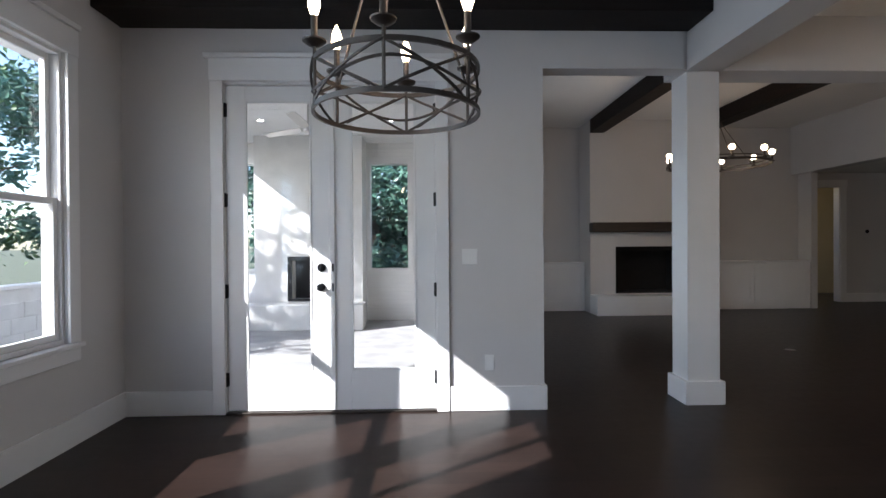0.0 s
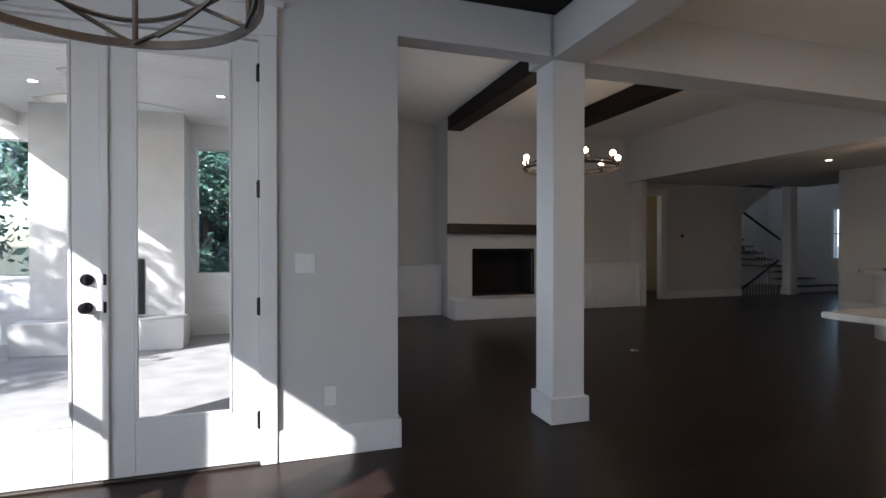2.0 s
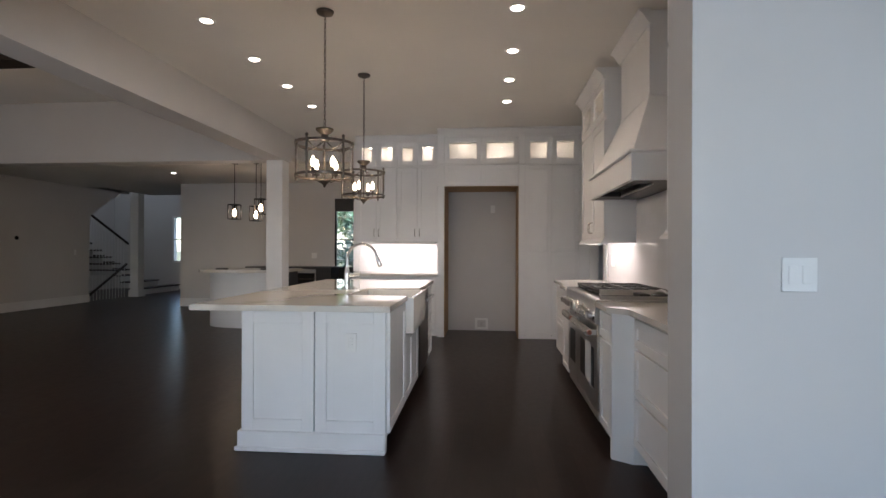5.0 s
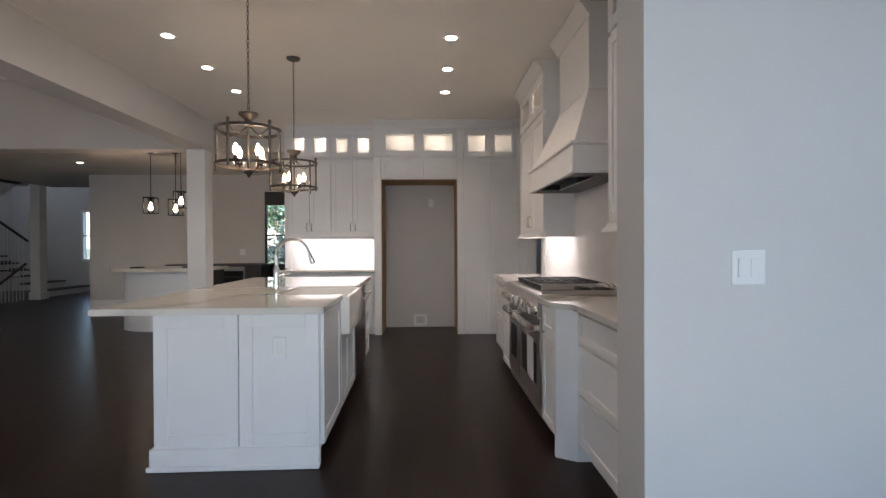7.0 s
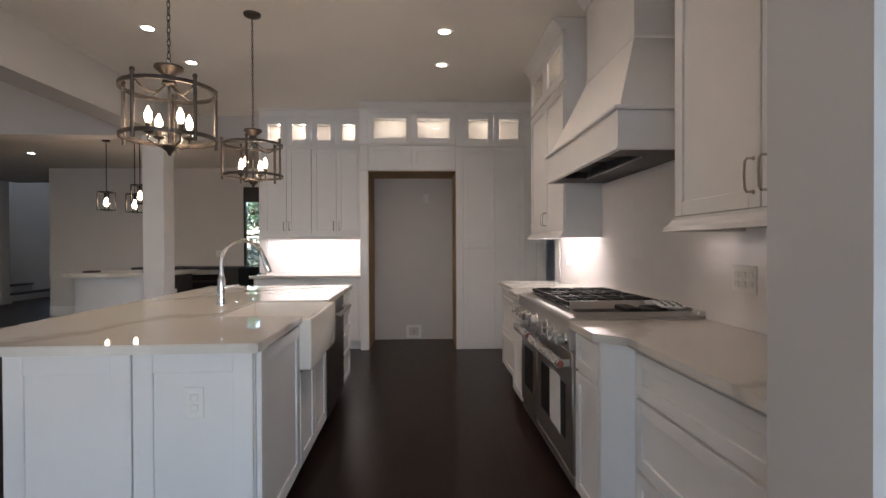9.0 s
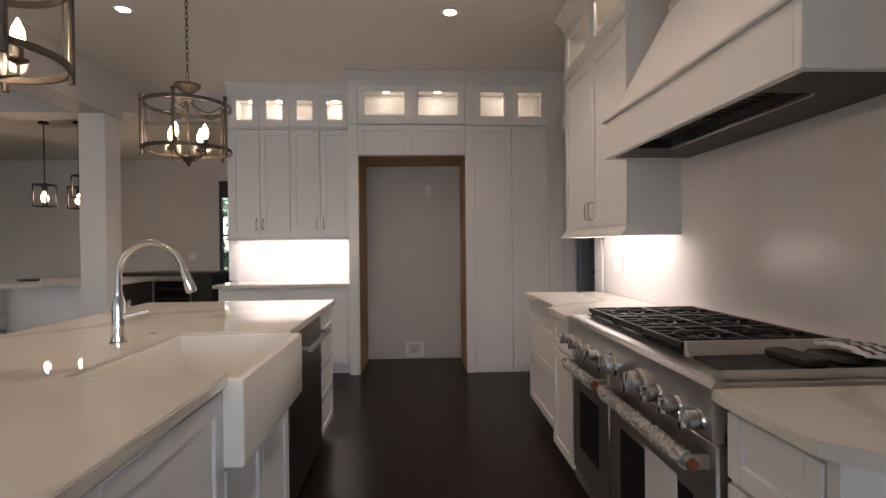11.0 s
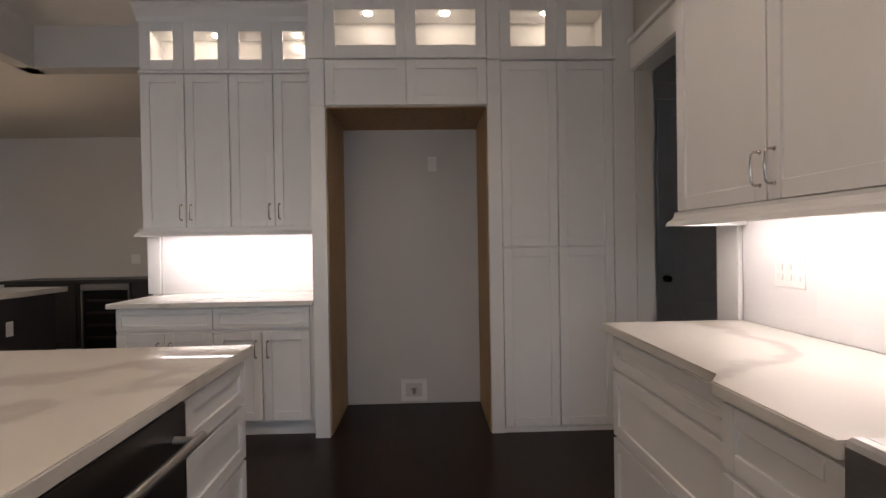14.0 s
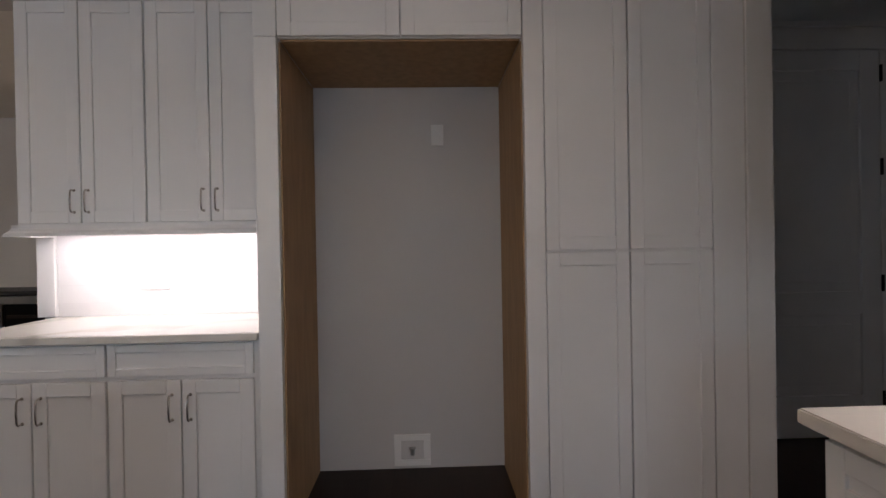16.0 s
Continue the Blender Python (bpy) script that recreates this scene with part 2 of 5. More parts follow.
# ---- mesh tools ----
class Mesh:
    def __init__(self):
        self.bm = bmesh.new()

    def box(self, a, b, bevel=0.0, seg=1):
        lo = [min(p, q) for p, q in zip(a, b)]
        hi = [max(p, q) for p, q in zip(a, b)]
        v = [self.bm.verts.new((x, y, z)) for x in (lo[0], hi[0]) for y in (lo[1], hi[1]) for z in (lo[2], hi[2])]
        fs = [self.bm.faces.new([v[i] for i in q]) for q in ((0, 1, 3, 2), (4, 6, 7, 5), (0, 4, 5, 1), (2, 3, 7, 6), (0, 2, 6, 4), (1, 5, 7, 3))]
        if bevel:
            es = {e for f in fs for e in f.edges}
            bmesh.ops.bevel(self.bm, geom=list(es), offset=bevel, segments=seg, affect="EDGES", profile=0.5)
        return self

    def prism(self, pts, axis, lo, hi):
        """Polygon pts in the two other axes, pushed from lo to hi along the axis."""
        def at(p, w):
            c = list(p)
            c.insert(axis, w)
            return c
        a = [self.bm.verts.new(at(p, lo)) for p in pts]
        b = [self.bm.verts.new(at(p, hi)) for p in pts]
        n = len(pts)
        self.bm.faces.new(a)
        self.bm.faces.new(b[::-1])
        for i in range(n):
            self.bm.faces.new((a[i], b[i], b[(i + 1) % n], a[(i + 1) % n]))
        return self

    def loft(self, rings, closed=True, caps=True):
        vs = [[self.bm.verts.new(p) for p in r] for r in rings]
        n = len(vs[0])
        for r, s in zip(vs, vs[1:]):
            for i in range(n if closed else n - 1):
                self.bm.faces.new((r[i], r[(i + 1) % n], s[(i + 1) % n], s[i]))
        if caps:
            self.bm.faces.new(vs[0][::-1])
            self.bm.faces.new(vs[-1])
        return self

    def lathe(self, c, profile, n=20, axis="z"):
        rings = []
        for r, h in profile:
            ring = []
            for i in range(n):
                a = 2 * math.pi * i / n
                u, w = max(r, 0.0004) * math.cos(a), max(r, 0.0004) * math.sin(a)
                p = {"z": (u, w, h), "y": (u, h, w), "x": (h, u, w)}[axis]
                ring.append((c[0] + p[0], c[1] + p[1], c[2] + p[2]))
            rings.append(ring)
        return self.loft(rings)

    def tube(self, pts, r, n=8, closed=False, flat=1.0):
        pts = [Vector(p) for p in pts]
        rings = []
        k = len(pts)
        ref = None
        for i, p in enumerate(pts):
            a = pts[(i - 1) % k] if (closed or i) else p
            b = pts[(i + 1) % k] if (closed or i < k - 1) else p
            d = (b - a).normalized()
            up = Vector((0, 0, 1)) if abs(d.z) < 0.95 else Vector((1, 0, 0))
            if ref is not None:
                up = ref
            s = d.cross(up).normalized()
            t = s.cross(d).normalized()
            ref = t if abs(d.z) >= 0.0 and not closed else None
            rr = r[i] if isinstance(r, (list, tuple)) else r
            rings.append([p + s * (rr * math.cos(2 * math.pi * j / n)) + t * (rr * flat * math.sin(2 * math.pi * j / n)) for j in range(n)])
        if closed:
            rings.append(rings[0])
        return self.loft(rings, True, not closed)

    def hoop(self, c, r, w, h, n=48):
        """A flat band bent to a ring: w thick, h high."""
        rings = []
        for i in range(n + 1):
            a = 2 * math.pi * i / n
            ring = []
            for dr, dz in ((-w / 2, -h / 2), (w / 2, -h / 2), (w / 2, h / 2), (-w / 2, h / 2)):
                ring.append((c[0] + (r + dr) * math.cos(a), c[1] + (r + dr) * math.sin(a), c[2] + dz))
            rings.append(ring)
        return self.loft(rings, True, False)

    def sphere(self, c, r, n=10):
        return self.lathe(c, [(r * math.sin(math.pi * i / n), -r * math.cos(math.pi * i / n)) for i in range(n + 1)], 12)


def circle(c, r, n=48, z=0.0, a0=0.0, a1=2 * math.pi):
    return [(c[0] + r * math.cos(a0 + (a1 - a0) * i / n), c[1] + r * math.sin(a0 + (a1 - a0) * i / n), c[2] + z) for i in range(n)]


def link_mesh(name, m, mat, origin, smooth):
    bm = m.bm
    bmesh.ops.remove_doubles(bm, verts=bm.verts, dist=0.00005)
    bmesh.ops.recalc_face_normals(bm, faces=bm.faces)
    bmesh.ops.translate(bm, verts=bm.verts, vec=-Vector(origin))
    me = bpy.data.meshes.new(name)
    bm.to_mesh(me)
    bm.free()
    me.materials.append(mat)
    if smooth:
        me.polygons.foreach_set("use_smooth", [True] * len(me.polygons))
        me.set_sharp_from_angle(angle=radians(38))
    return new(name, me)


def world_origin(ob):
    o = Vector(ob.location)
    while ob.parent:
        ob = ob.parent
        o = o + Vector(ob.location)
    return o


def part(name, m, mat, parent, label="", smooth=True):
    """One mesh under a thing or part; the mesh is given in world metres."""
    o = world_origin(parent)
    ob = link_mesh(name, m, mat, o, smooth)
    ob.parent = parent
    if label:
        ob["label"] = label
    return ob


def thing(name, at, label, category, group="", kind=""):
    ob = new(name)
    ob.empty_display_size = 0.1
    ob.location = at
    return tagged(ob, label, category, group, kind)


def single(name, m, mat, at, label, category, group="", kind="", smooth=True):
    ob = link_mesh(name, m, mat, at, smooth)
    ob.location = at
    return tagged(ob, label, category, group, kind)


def structure(name, m, mat, label="", category="", smooth=False):
    ob = link_mesh(name, m, mat, (0, 0, 0), smooth)
    return tagged(ob, label or name.replace("_", " "), category or name.split("_")[0], "", "structure")


# faces of fitted furniture: u along the face, v up, w out of it
def face_x(x0):
    return lambda u, v, w: (x0 - w, u, v)


def face_yp(y0):
    return lambda u, v, w: (u, y0 + w, v)


def face_ym(y0):
    return lambda u, v, w: (u, y0 - w, v)


def shaker(f, u0, u1, v0, v1, stile=0.06, thick=0.02, sunk=0.010, gap=0.0032):
    """A framed door or drawer front with a sunk panel."""
    u0, u1 = min(u0, u1) + gap, max(u0, u1) - gap
    v0, v1 = v0 + gap, v1 - gap
    m = Mesh()
    m.box(f(u0, v0, 0), f(u0 + stile, v1, thick), 0.002)
    m.box(f(u1 - stile, v0, 0), f(u1, v1, thick), 0.002)
    m.box(f(u0 + stile, v0, 0), f(u1 - stile, v0 + stile, thick), 0.002)
    m.box(f(u0 + stile, v1 - stile, 0), f(u1 - stile, v1, thick), 0.002)
    m.box(f(u0 + stile, v0 + stile, 0), f(u1 - stile, v1 - stile, thick - sunk))
    return m


def pull(f, u, v, length=0.11, upright=True, r=0.0045, out=0.03, base=0.02):
    """An arched bar pull with two feet."""
    m = Mesh()
    h = length / 2
    path = [(-h, 0), (-h, out * 0.75), (-h * 0.82, out), (0, out * 1.1), (h * 0.82, out), (h, out * 0.75), (h, 0)]
    pts = [f(u, v + a, base + o) if upright else f(u + a, v, base + o) for a, o in path]
    m.tube(pts, r, 8)
    for a in (-h, h):
        p = f(u, v + a, base) if upright else f(u + a, v, base)
        m.sphere(p, r * 1.7, 6)
    return m


def glass_front(f, u0, u1, v0, v1, parent, stile=0.06):
    m = Mesh()
    g = 0.0018
    a, b, c, d = min(u0, u1) + g, max(u0, u1) - g, v0 + g, v1 - g
    m.box(f(a, c, 0), f(a + stile, d, 0.02), 0.002)
    m.box(f(b - stile, c, 0), f(b, d, 0.02), 0.002)
    m.box(f(a + stile, c, 0), f(b - stile, c + stile, 0.02), 0.002)
    m.box(f(a + stile, d - stile, 0), f(b - stile, d, 0.02), 0.002)
    door = part("glass_door", m, CABINET, parent, "white framed cabinet door with a clear glass pane")
    pane = part("pane", Mesh().box(f(a + stile, c + stile, 0.007), f(b - stile, d - stile, 0.011)), GLASS, door)
    pane.visible_shadow = False
    return door


def outlet(f, u, v, wide=1, kind="outlet"):
    """A wall plate with sockets or rockers."""
    h = 0.06
    hw = 0.036 + 0.023 * (wide - 1)
    c = f(u, v, 0)
    th = thing("outlet_plate" if kind == "outlet" else "switch_plate", c, "white plastic %s plate on a painted surface" % ("outlet" if kind == "outlet" else "light switch"), "outlet" if kind == "outlet" else "light switch", "wall plates")
    part("plate", Mesh().box(f(u - hw, v - h, 0.0005), f(u + hw, v + h, 0.006), 0.002), OUTLET, th)
    for i in range(wide):
        uu = u + (i - (wide - 1) / 2) * 0.046
        if kind == "outlet":
            for dv in (-0.02, 0.02):
                part("socket", Mesh().box(f(uu - 0.014, v + dv - 0.013, 0.006), f(uu + 0.014, v + dv + 0.013, 0.0085), 0.003), OUTLET, th)
        else:
            part("rocker", Mesh().box(f(uu - 0.016, v - 0.033, 0.006), f(uu + 0.016, v + 0.033, 0.0095), 0.002), OUTLET, th)
    return th


# ---- structure ----
CH, LH = 3.05, 3.56      # kitchen and dining ceiling, living ceiling
HB = 2.62                # underside of the headers


def wall_with_holes(name, axis, c0, c1, lo, hi, top, holes, mat=WALL, bottom=0.0):
    """A wall whose thickness runs c0..c1 on the axis, lo..hi along it; holes (a, b, z0, z1)."""
    m = Mesh()

    def blk(a, b, z0, z1):
        if b - a > 1e-4 and z1 - z0 > 1e-4:
            m.box((c0, a, z0), (c1, b, z1)) if axis == 0 else m.box((a, c0, z0), (b, c1, z1))
    cur = lo
    for a, b, z0, z1 in sorted(holes):
        blk(cur, a, bottom, top)
        blk(a, b, bottom, z0)
        blk(a, b, z1, top)
        cur = b
    blk(cur, hi, bottom, top)
    return structure(name, m, mat, "painted plaster wall", "wall")


# floors
structure("floor", Mesh().box((-2.2, -3.1, -0.1), (15.6, 3.88, 0.0)).box((0.9, 3.88, -0.1), (15.6, 13.2, 0.0)), FLOOR, "dark stained oak plank floor", "floor")
DOOR0, DOOR1, DOORH = -1.42, 0.175, 2.512
WIN = [(2.60, 3.21), (1.66, 2.40), (0.72, 1.46), (-1.65, -0.15)]
WZ0, WZ1 = 0.66, 2.50
wall_with_holes("wall_west", 0, -2.33, -2.173, -3.1, 3.8, CH, [(a, b, WZ0, WZ1) for a, b in WIN])
wall_with_holes("wall_north", 1, 3.80, 3.96, -2.33, 1.0, CH, [(DOOR0, DOOR1, 0.0, DOORH)])
wall_with_holes("wall_south", 1, -3.25, -3.1, -2.33, 2.244, CH, [])
wall_with_holes("wall_partition", 0, 2.0, 2.244, -3.1, 0.041, CH, [])
wall_with_holes("wall_range", 1, -0.77, -0.65, 2.244, 8.28, CH, [(6.455, 7.43, 0.0, 2.44)])
wall_with_holes("wall_refrigerator", 0, 8.13, 8.28, -0.65, 2.955, CH, [])
# the hole is for an unseen window, added for daylight
wall_with_holes("wall_living_west", 0, 0.85, 1.0, 3.96, 9.75, LH, [(5.0, 7.6, 0.5, 2.4)])
wall_with_holes("wall_living_north", 1, 9.75, 9.9, 0.85, 7.5, LH, [])
wall_with_holes("wall_living_return", 0, 7.50, 7.62, 9.4, 10.4, 2.75, [])
wall_with_holes("wall_hall_north", 1, 10.4, 10.55, 7.5, 11.36, 2.75, [(8.2, 8.9, 0.0, 2.45)])
# tinted yellow for the light inside the back room
wall_with_holes("wall_hall_room", 1, 12.3, 12.4, 7.0, 11.4, 2.75, [], YELLOWLIT)
wall_with_holes("wall_hall_room_side", 0, 11.24, 11.36, 10.55, 13.0, 4.6, [])
wall_with_holes("wall_bar", 0, 10.8, 10.95, 2.2, 7.70, 2.75, [(3.60, 4.15, 0.5, 2.40)])
wall_with_holes("wall_bar_south", 1, 2.05, 2.2, 8.28, 10.95, 2.75, [])
wall_with_holes("wall_stair_back", 1, 13.0, 13.15, 10.9, 15.6, 4.6, [])
wall_with_holes("wall_stair_east", 0, 15.45, 15.6, 7.0, 13.0, 4.6, [(10.55, 10.95, 0.9, 2.3)])
wall_with_holes("wall_entry_south", 1, 6.9, 7.0, 10.95, 15.6, 4.6, [])
wall_with_holes("wall_hall_side", 1, -2.35, -2.25, 6.2, 8.6, 2.9, [], GREYDOOR)
wall_with_holes("wall_hall_west", 0, 6.15, 6.25, -2.3, -0.77, 2.9, [])
wall_with_holes("wall_hall_east", 0, 8.39, 8.5, -2.3, -0.77, 2.9, [], GREYDOOR)
# headers over the openings and the upper wall of the living room
m = Mesh()
m.box((1.0, 3.80, HB), (2.10, 3.96, CH))
structure("header_north", m, WALL, "painted header over the wide opening", "header")
structure("header_kitchen_west", Mesh().box((2.14, 0.041, HB), (2.42, 3.83, CH)), WALL, "painted header between the dining room and the kitchen", "header")
structure("header_living_south", Mesh().box((2.10, 3.83, HB), (7.62, 4.13, LH)), WALL, "painted header between kitchen and living room", "header")
structure("header_bar", Mesh().box((8.13, 2.955, HB + 0.1), (8.28, 3.97, CH)).box((7.62, 3.83, HB + 0.1), (8.28, 3.97, CH)), WALL, "painted header towards the bar", "header")
structure("header_living_west", Mesh().box((1.0, 3.96, HB + 0.35), (2.10, 4.12, LH)), WALL, "painted wall above the opening", "header")
structure("wall_upper_living", Mesh().box((7.35, 4.13, HB), (7.62, 9.75, LH)), WALL, "painted upper wall of the living room", "wall")
structure("wall_west_upper", Mesh().box((0.85, 3.80, HB + 0.45), (1.0, 3.96, LH)), WALL, "painted upper wall", "wall")
# ceilings
structure("ceiling_kitchen", Mesh().box((-2.33, -3.25, CH), (8.28, 3.96, CH + 0.1)), CEIL, "smooth painted ceiling", "ceiling")
structure("ceiling_living", Mesh().box((0.85, 3.83, LH), (7.62, 9.9, LH + 0.1)), CEIL, "smooth painted living room ceiling", "ceiling")
m = Mesh().box((8.28, 2.05, 2.75), (11.36, 3.97, 2.85)).box((7.62, 3.97, 2.75), (11.36, 12.4, 2.85)).box((11.36, 6.9, 2.75), (12.9, 9.9, 2.85))
structure("ceiling_hall", m, CEIL, "lower painted hall ceiling", "ceiling")
structure("ceiling_stair", Mesh().box((11.3, 6.9, 4.6), (15.6, 13.2, 4.7)), CEIL, "high painted stairwell ceiling", "ceiling")
structure("ceiling_side_hall", Mesh().box((6.15, -2.3, 2.9), (8.5, -0.77, 3.0)), CEIL, "painted ceiling of the side hall", "ceiling")
structure("wall_stairwell_upper", Mesh().box((11.24, 9.9, 2.75), (11.36, 10.55, 4.6)).box((11.36, 9.9, 2.75), (12.9, 10.0, 4.6)).box((12.9, 6.95, 2.75), (13.0, 10.0, 4.6)), WALL, "painted wall above the hall", "wall")


def column(x0, x1, y0, y1, top, label):
    th = thing("column", ((x0 + x1) / 2, (y0 + y1) / 2, 0), label, "column", "square columns")
    th["kind"] = "structure"
    part("shaft", Mesh().box((x0, y0, 0), (x1, y1, top), 0.004), TRIM, th)
    e = 0.028
    m = Mesh().box((x0 - e, y0 - e, 0), (x1 + e, y1 + e, 0.185), 0.004)
    part("base_block", m, TRIM, th)
    return th


column(2.15, 2.41, 3.85, 4.10, HB, "white painted square column with a tall plinth")
column(7.36, 7.61, 3.86, 4.11, HB, "white painted square column beside the bar")
column(12.75, 12.98, 10.17, 10.40, 4.6, "white painted square post beside the stairs")


# baseboards
def baseboard(a, b, mat=TRIM, h=0.185, t=0.02):
    """From a to b in plan; t to the left of the way from a to b."""
    (x0, y0), (x1, y1) = a, b
    d = Vector((x1 - x0, y1 - y0)).normalized()
    n = Vector((-d.y, d.x)) * t
    m = Mesh().box((min(x0, x1, x0 + n.x, x1 + n.x), min(y0, y1, y0 + n.y, y1 + n.y), 0.0), (max(x0, x1, x0 + n.x, x1 + n.x), max(y0, y1, y0 + n.y, y1 + n.y), h), 0.003)
    return structure("baseboard", m, mat, "tall white painted baseboard", "baseboard")


baseboard((-1.51, 3.80), (-2.153, 3.80))
baseboard((1.0, 3.80), (0.28, 3.80))
baseboard((1.0, 3.96), (1.0, 3.78))
baseboard((-2.173, 3.80), (-2.173, -3.1))
baseboard((2.0, -3.1), (2.0, 0.041))
baseboard((11.36, 10.4), (9.02, 10.4))
baseboard((10.8, 5.4), (10.8, 7.70))
baseboard((1.0, 9.4), (1.0, 3.98))


# dark ceiling beams
def dark_beam(x0, x1, y0, y1, z0, z1, label):
    return single("ceiling_beam", Mesh().box((x0, y0, z0), (x1, y1, z1), 0.006), BEAM, ((x0 + x1) / 2, (y0 + y1) / 2, z0), label, "beam", "dark ceiling beams")


dark_beam(-2.17, 2.135, 3.45, 3.797, 2.905, CH - 0.002, "dark stained timber beam along the dining wall")
dark_beam(-2.17, 2.135, -0.9, -0.55, 2.905, CH - 0.002, "dark stained timber beam across the dining ceiling")
dark_beam(3.10, 3.36, 4.14, 9.09, 3.31, LH - 0.002, "dark stained timber beam over the hearth side")
dark_beam(5.05, 5.31, 4.14, 9.09, 3.31, LH - 0.002, "dark stained timber beam across the living ceiling")


# ---- dining room openings ----
def french_door(x0, x1, handle_side, at_y=3.80):
    th = thing("door_french", ((x0 + x1) / 2, at_y, 0), "white glazed french door leaf, closed", "door", "french doors", "structure")
    y0, y1 = at_y + 0.012, at_y + 0.056
    st, bot, top = 0.145, 0.32, 0.115
    m = Mesh()
    m.box((x0, y0, 0.015), (x0 + st, y1, DOORH - 0.03), 0.003)
    m.box((x1 - st, y0, 0.015), (x1, y1, DOORH - 0.03), 0.003)
    m.box((x0 + st, y0, 0.015), (x1 - st, y1, bot), 0.003)
    m.box((x0 + st, y0, DOORH - 0.03 - top), (x1 - st, y1, DOORH - 0.03), 0.003)
    part("leaf_frame", m, TRIM, th)
    b = Mesh()
    t = 0.016
    for a, c in (((x0 + st, y0 - 0.004, bot), (x0 + st + t, y0 + 0.01, DOORH - 0.145)), ((x1 - st - t, y0 - 0.004, bot), (x1 - st, y0 + 0.01, DOORH - 0.145)), ((x0 + st + t, y0 - 0.004, bot), (x1 - st - t, y0 + 0.01, bot + t)), ((x0 + st + t, y0 - 0.004, DOORH - 0.145 - t), (x1 - st - t, y0 + 0.01, DOORH - 0.145))):
        b.box(a, c, 0.003)
    part("glazing_bead", b, TRIM, th)
    p = part("pane", Mesh().box((x0 + st, y0 + 0.018, bot), (x1 - st, y0 + 0.026, DOORH - 0.145)), GLASS, th)
    p.visible_shadow = False
    hx = x0 if handle_side > 0 else x1
    for z in (0.26, 0.93, 1.62, 2.30):
        h = Mesh().lathe((hx + (-0.004 if handle_side > 0 else 0.004), y0 - 0.006, z), [(0.0, -0.055), (0.009, -0.053), (0.009, 0.053), (0.0, 0.055)], 10)
        h.box((hx - 0.012, y0 - 0.002, z - 0.05), (hx + 0.012, y0 + 0.002, z + 0.05))
        part("hinge", h, BLACK, th)
    if handle_side > 0:
        ux = x1 - 0.075
        for z, r in ((1.105, 0.032), (0.955, 0.03)):
            k = part("lock_rose", Mesh().lathe((ux, y0, z), [(r, 0.0), (r, -0.008), (r * 0.85, -0.012), (0, -0.012)], 20, "y"), BLACK, th)
            if z < 1:
                part("knob", Mesh().lathe((ux, y0, z), [(0.011, -0.01), (0.012, -0.03), (0.026, -0.038), (0.029, -0.05), (0.022, -0.06), (0, -0.062)], 20, "y"), BLACK, k)
            else:
                part("thumb_turn", Mesh().box((ux - 0.006, y0 - 0.03, z - 0.02), (ux + 0.006, y0 - 0.012, z + 0.02), 0.002), BLACK, k)
        m2 = Mesh().box((x1 - 0.012, y0 - 0.016, 0.02), (x1 + 0.03, y0 + 0.001, DOORH - 0.04), 0.004)
        part("astragal", m2, TRIM, th)
        for z in (1.105, 0.955):
            part("strike", Mesh().box((x1 + 0.006, y0 - 0.019, z - 0.03), (x1 + 0.02, y0 - 0.0165, z + 0.03)), BLACK, th)
    return th


mid = (DOOR0 + DOOR1) / 2
french_door(DOOR0 + 0.008, mid - 0.002, 1)
french_door(mid + 0.002, DOOR1 - 0.008, -1)
# casing round the french doors, and the threshold
m = Mesh().box((DOOR0 - 0.095, 3.775, 0), (DOOR0, 3.799, DOORH), 0.003).box((DOOR1, 3.775, 0), (DOOR1 + 0.095, 3.799, DOORH), 0.003)
m.box((DOOR0 - 0.10, 3.770, DOORH), (DOOR1 + 0.10, 3.799, DOORH + 0.17), 0.003).box((DOOR0 - 0.135, 3.755, DOORH + 0.17), (DOOR1 + 0.135, 3.799, DOORH + 0.205), 0.004)
structure("trim_french_door", m, TRIM, "white door casing with a capped head", "casing")
structure("trim_threshold", Mesh().box((DOOR0, 3.78, 0.0), (DOOR1, 3.96, 0.014), 0.003), BRONZE, "bronze door threshold", "threshold")
m = Mesh().box((DOOR0, 3.80, 0.014), (DOOR0 + 0.006, 3.96, DOORH)).box((DOOR1 - 0.006, 3.80, 0.014), (DOOR1, 3.96, DOORH)).box((DOOR0, 3.80, DOORH - 0.02), (DOOR1, 3.96, DOORH))
structure("trim_door_jamb", m, TRIM, "white door jamb", "jamb")


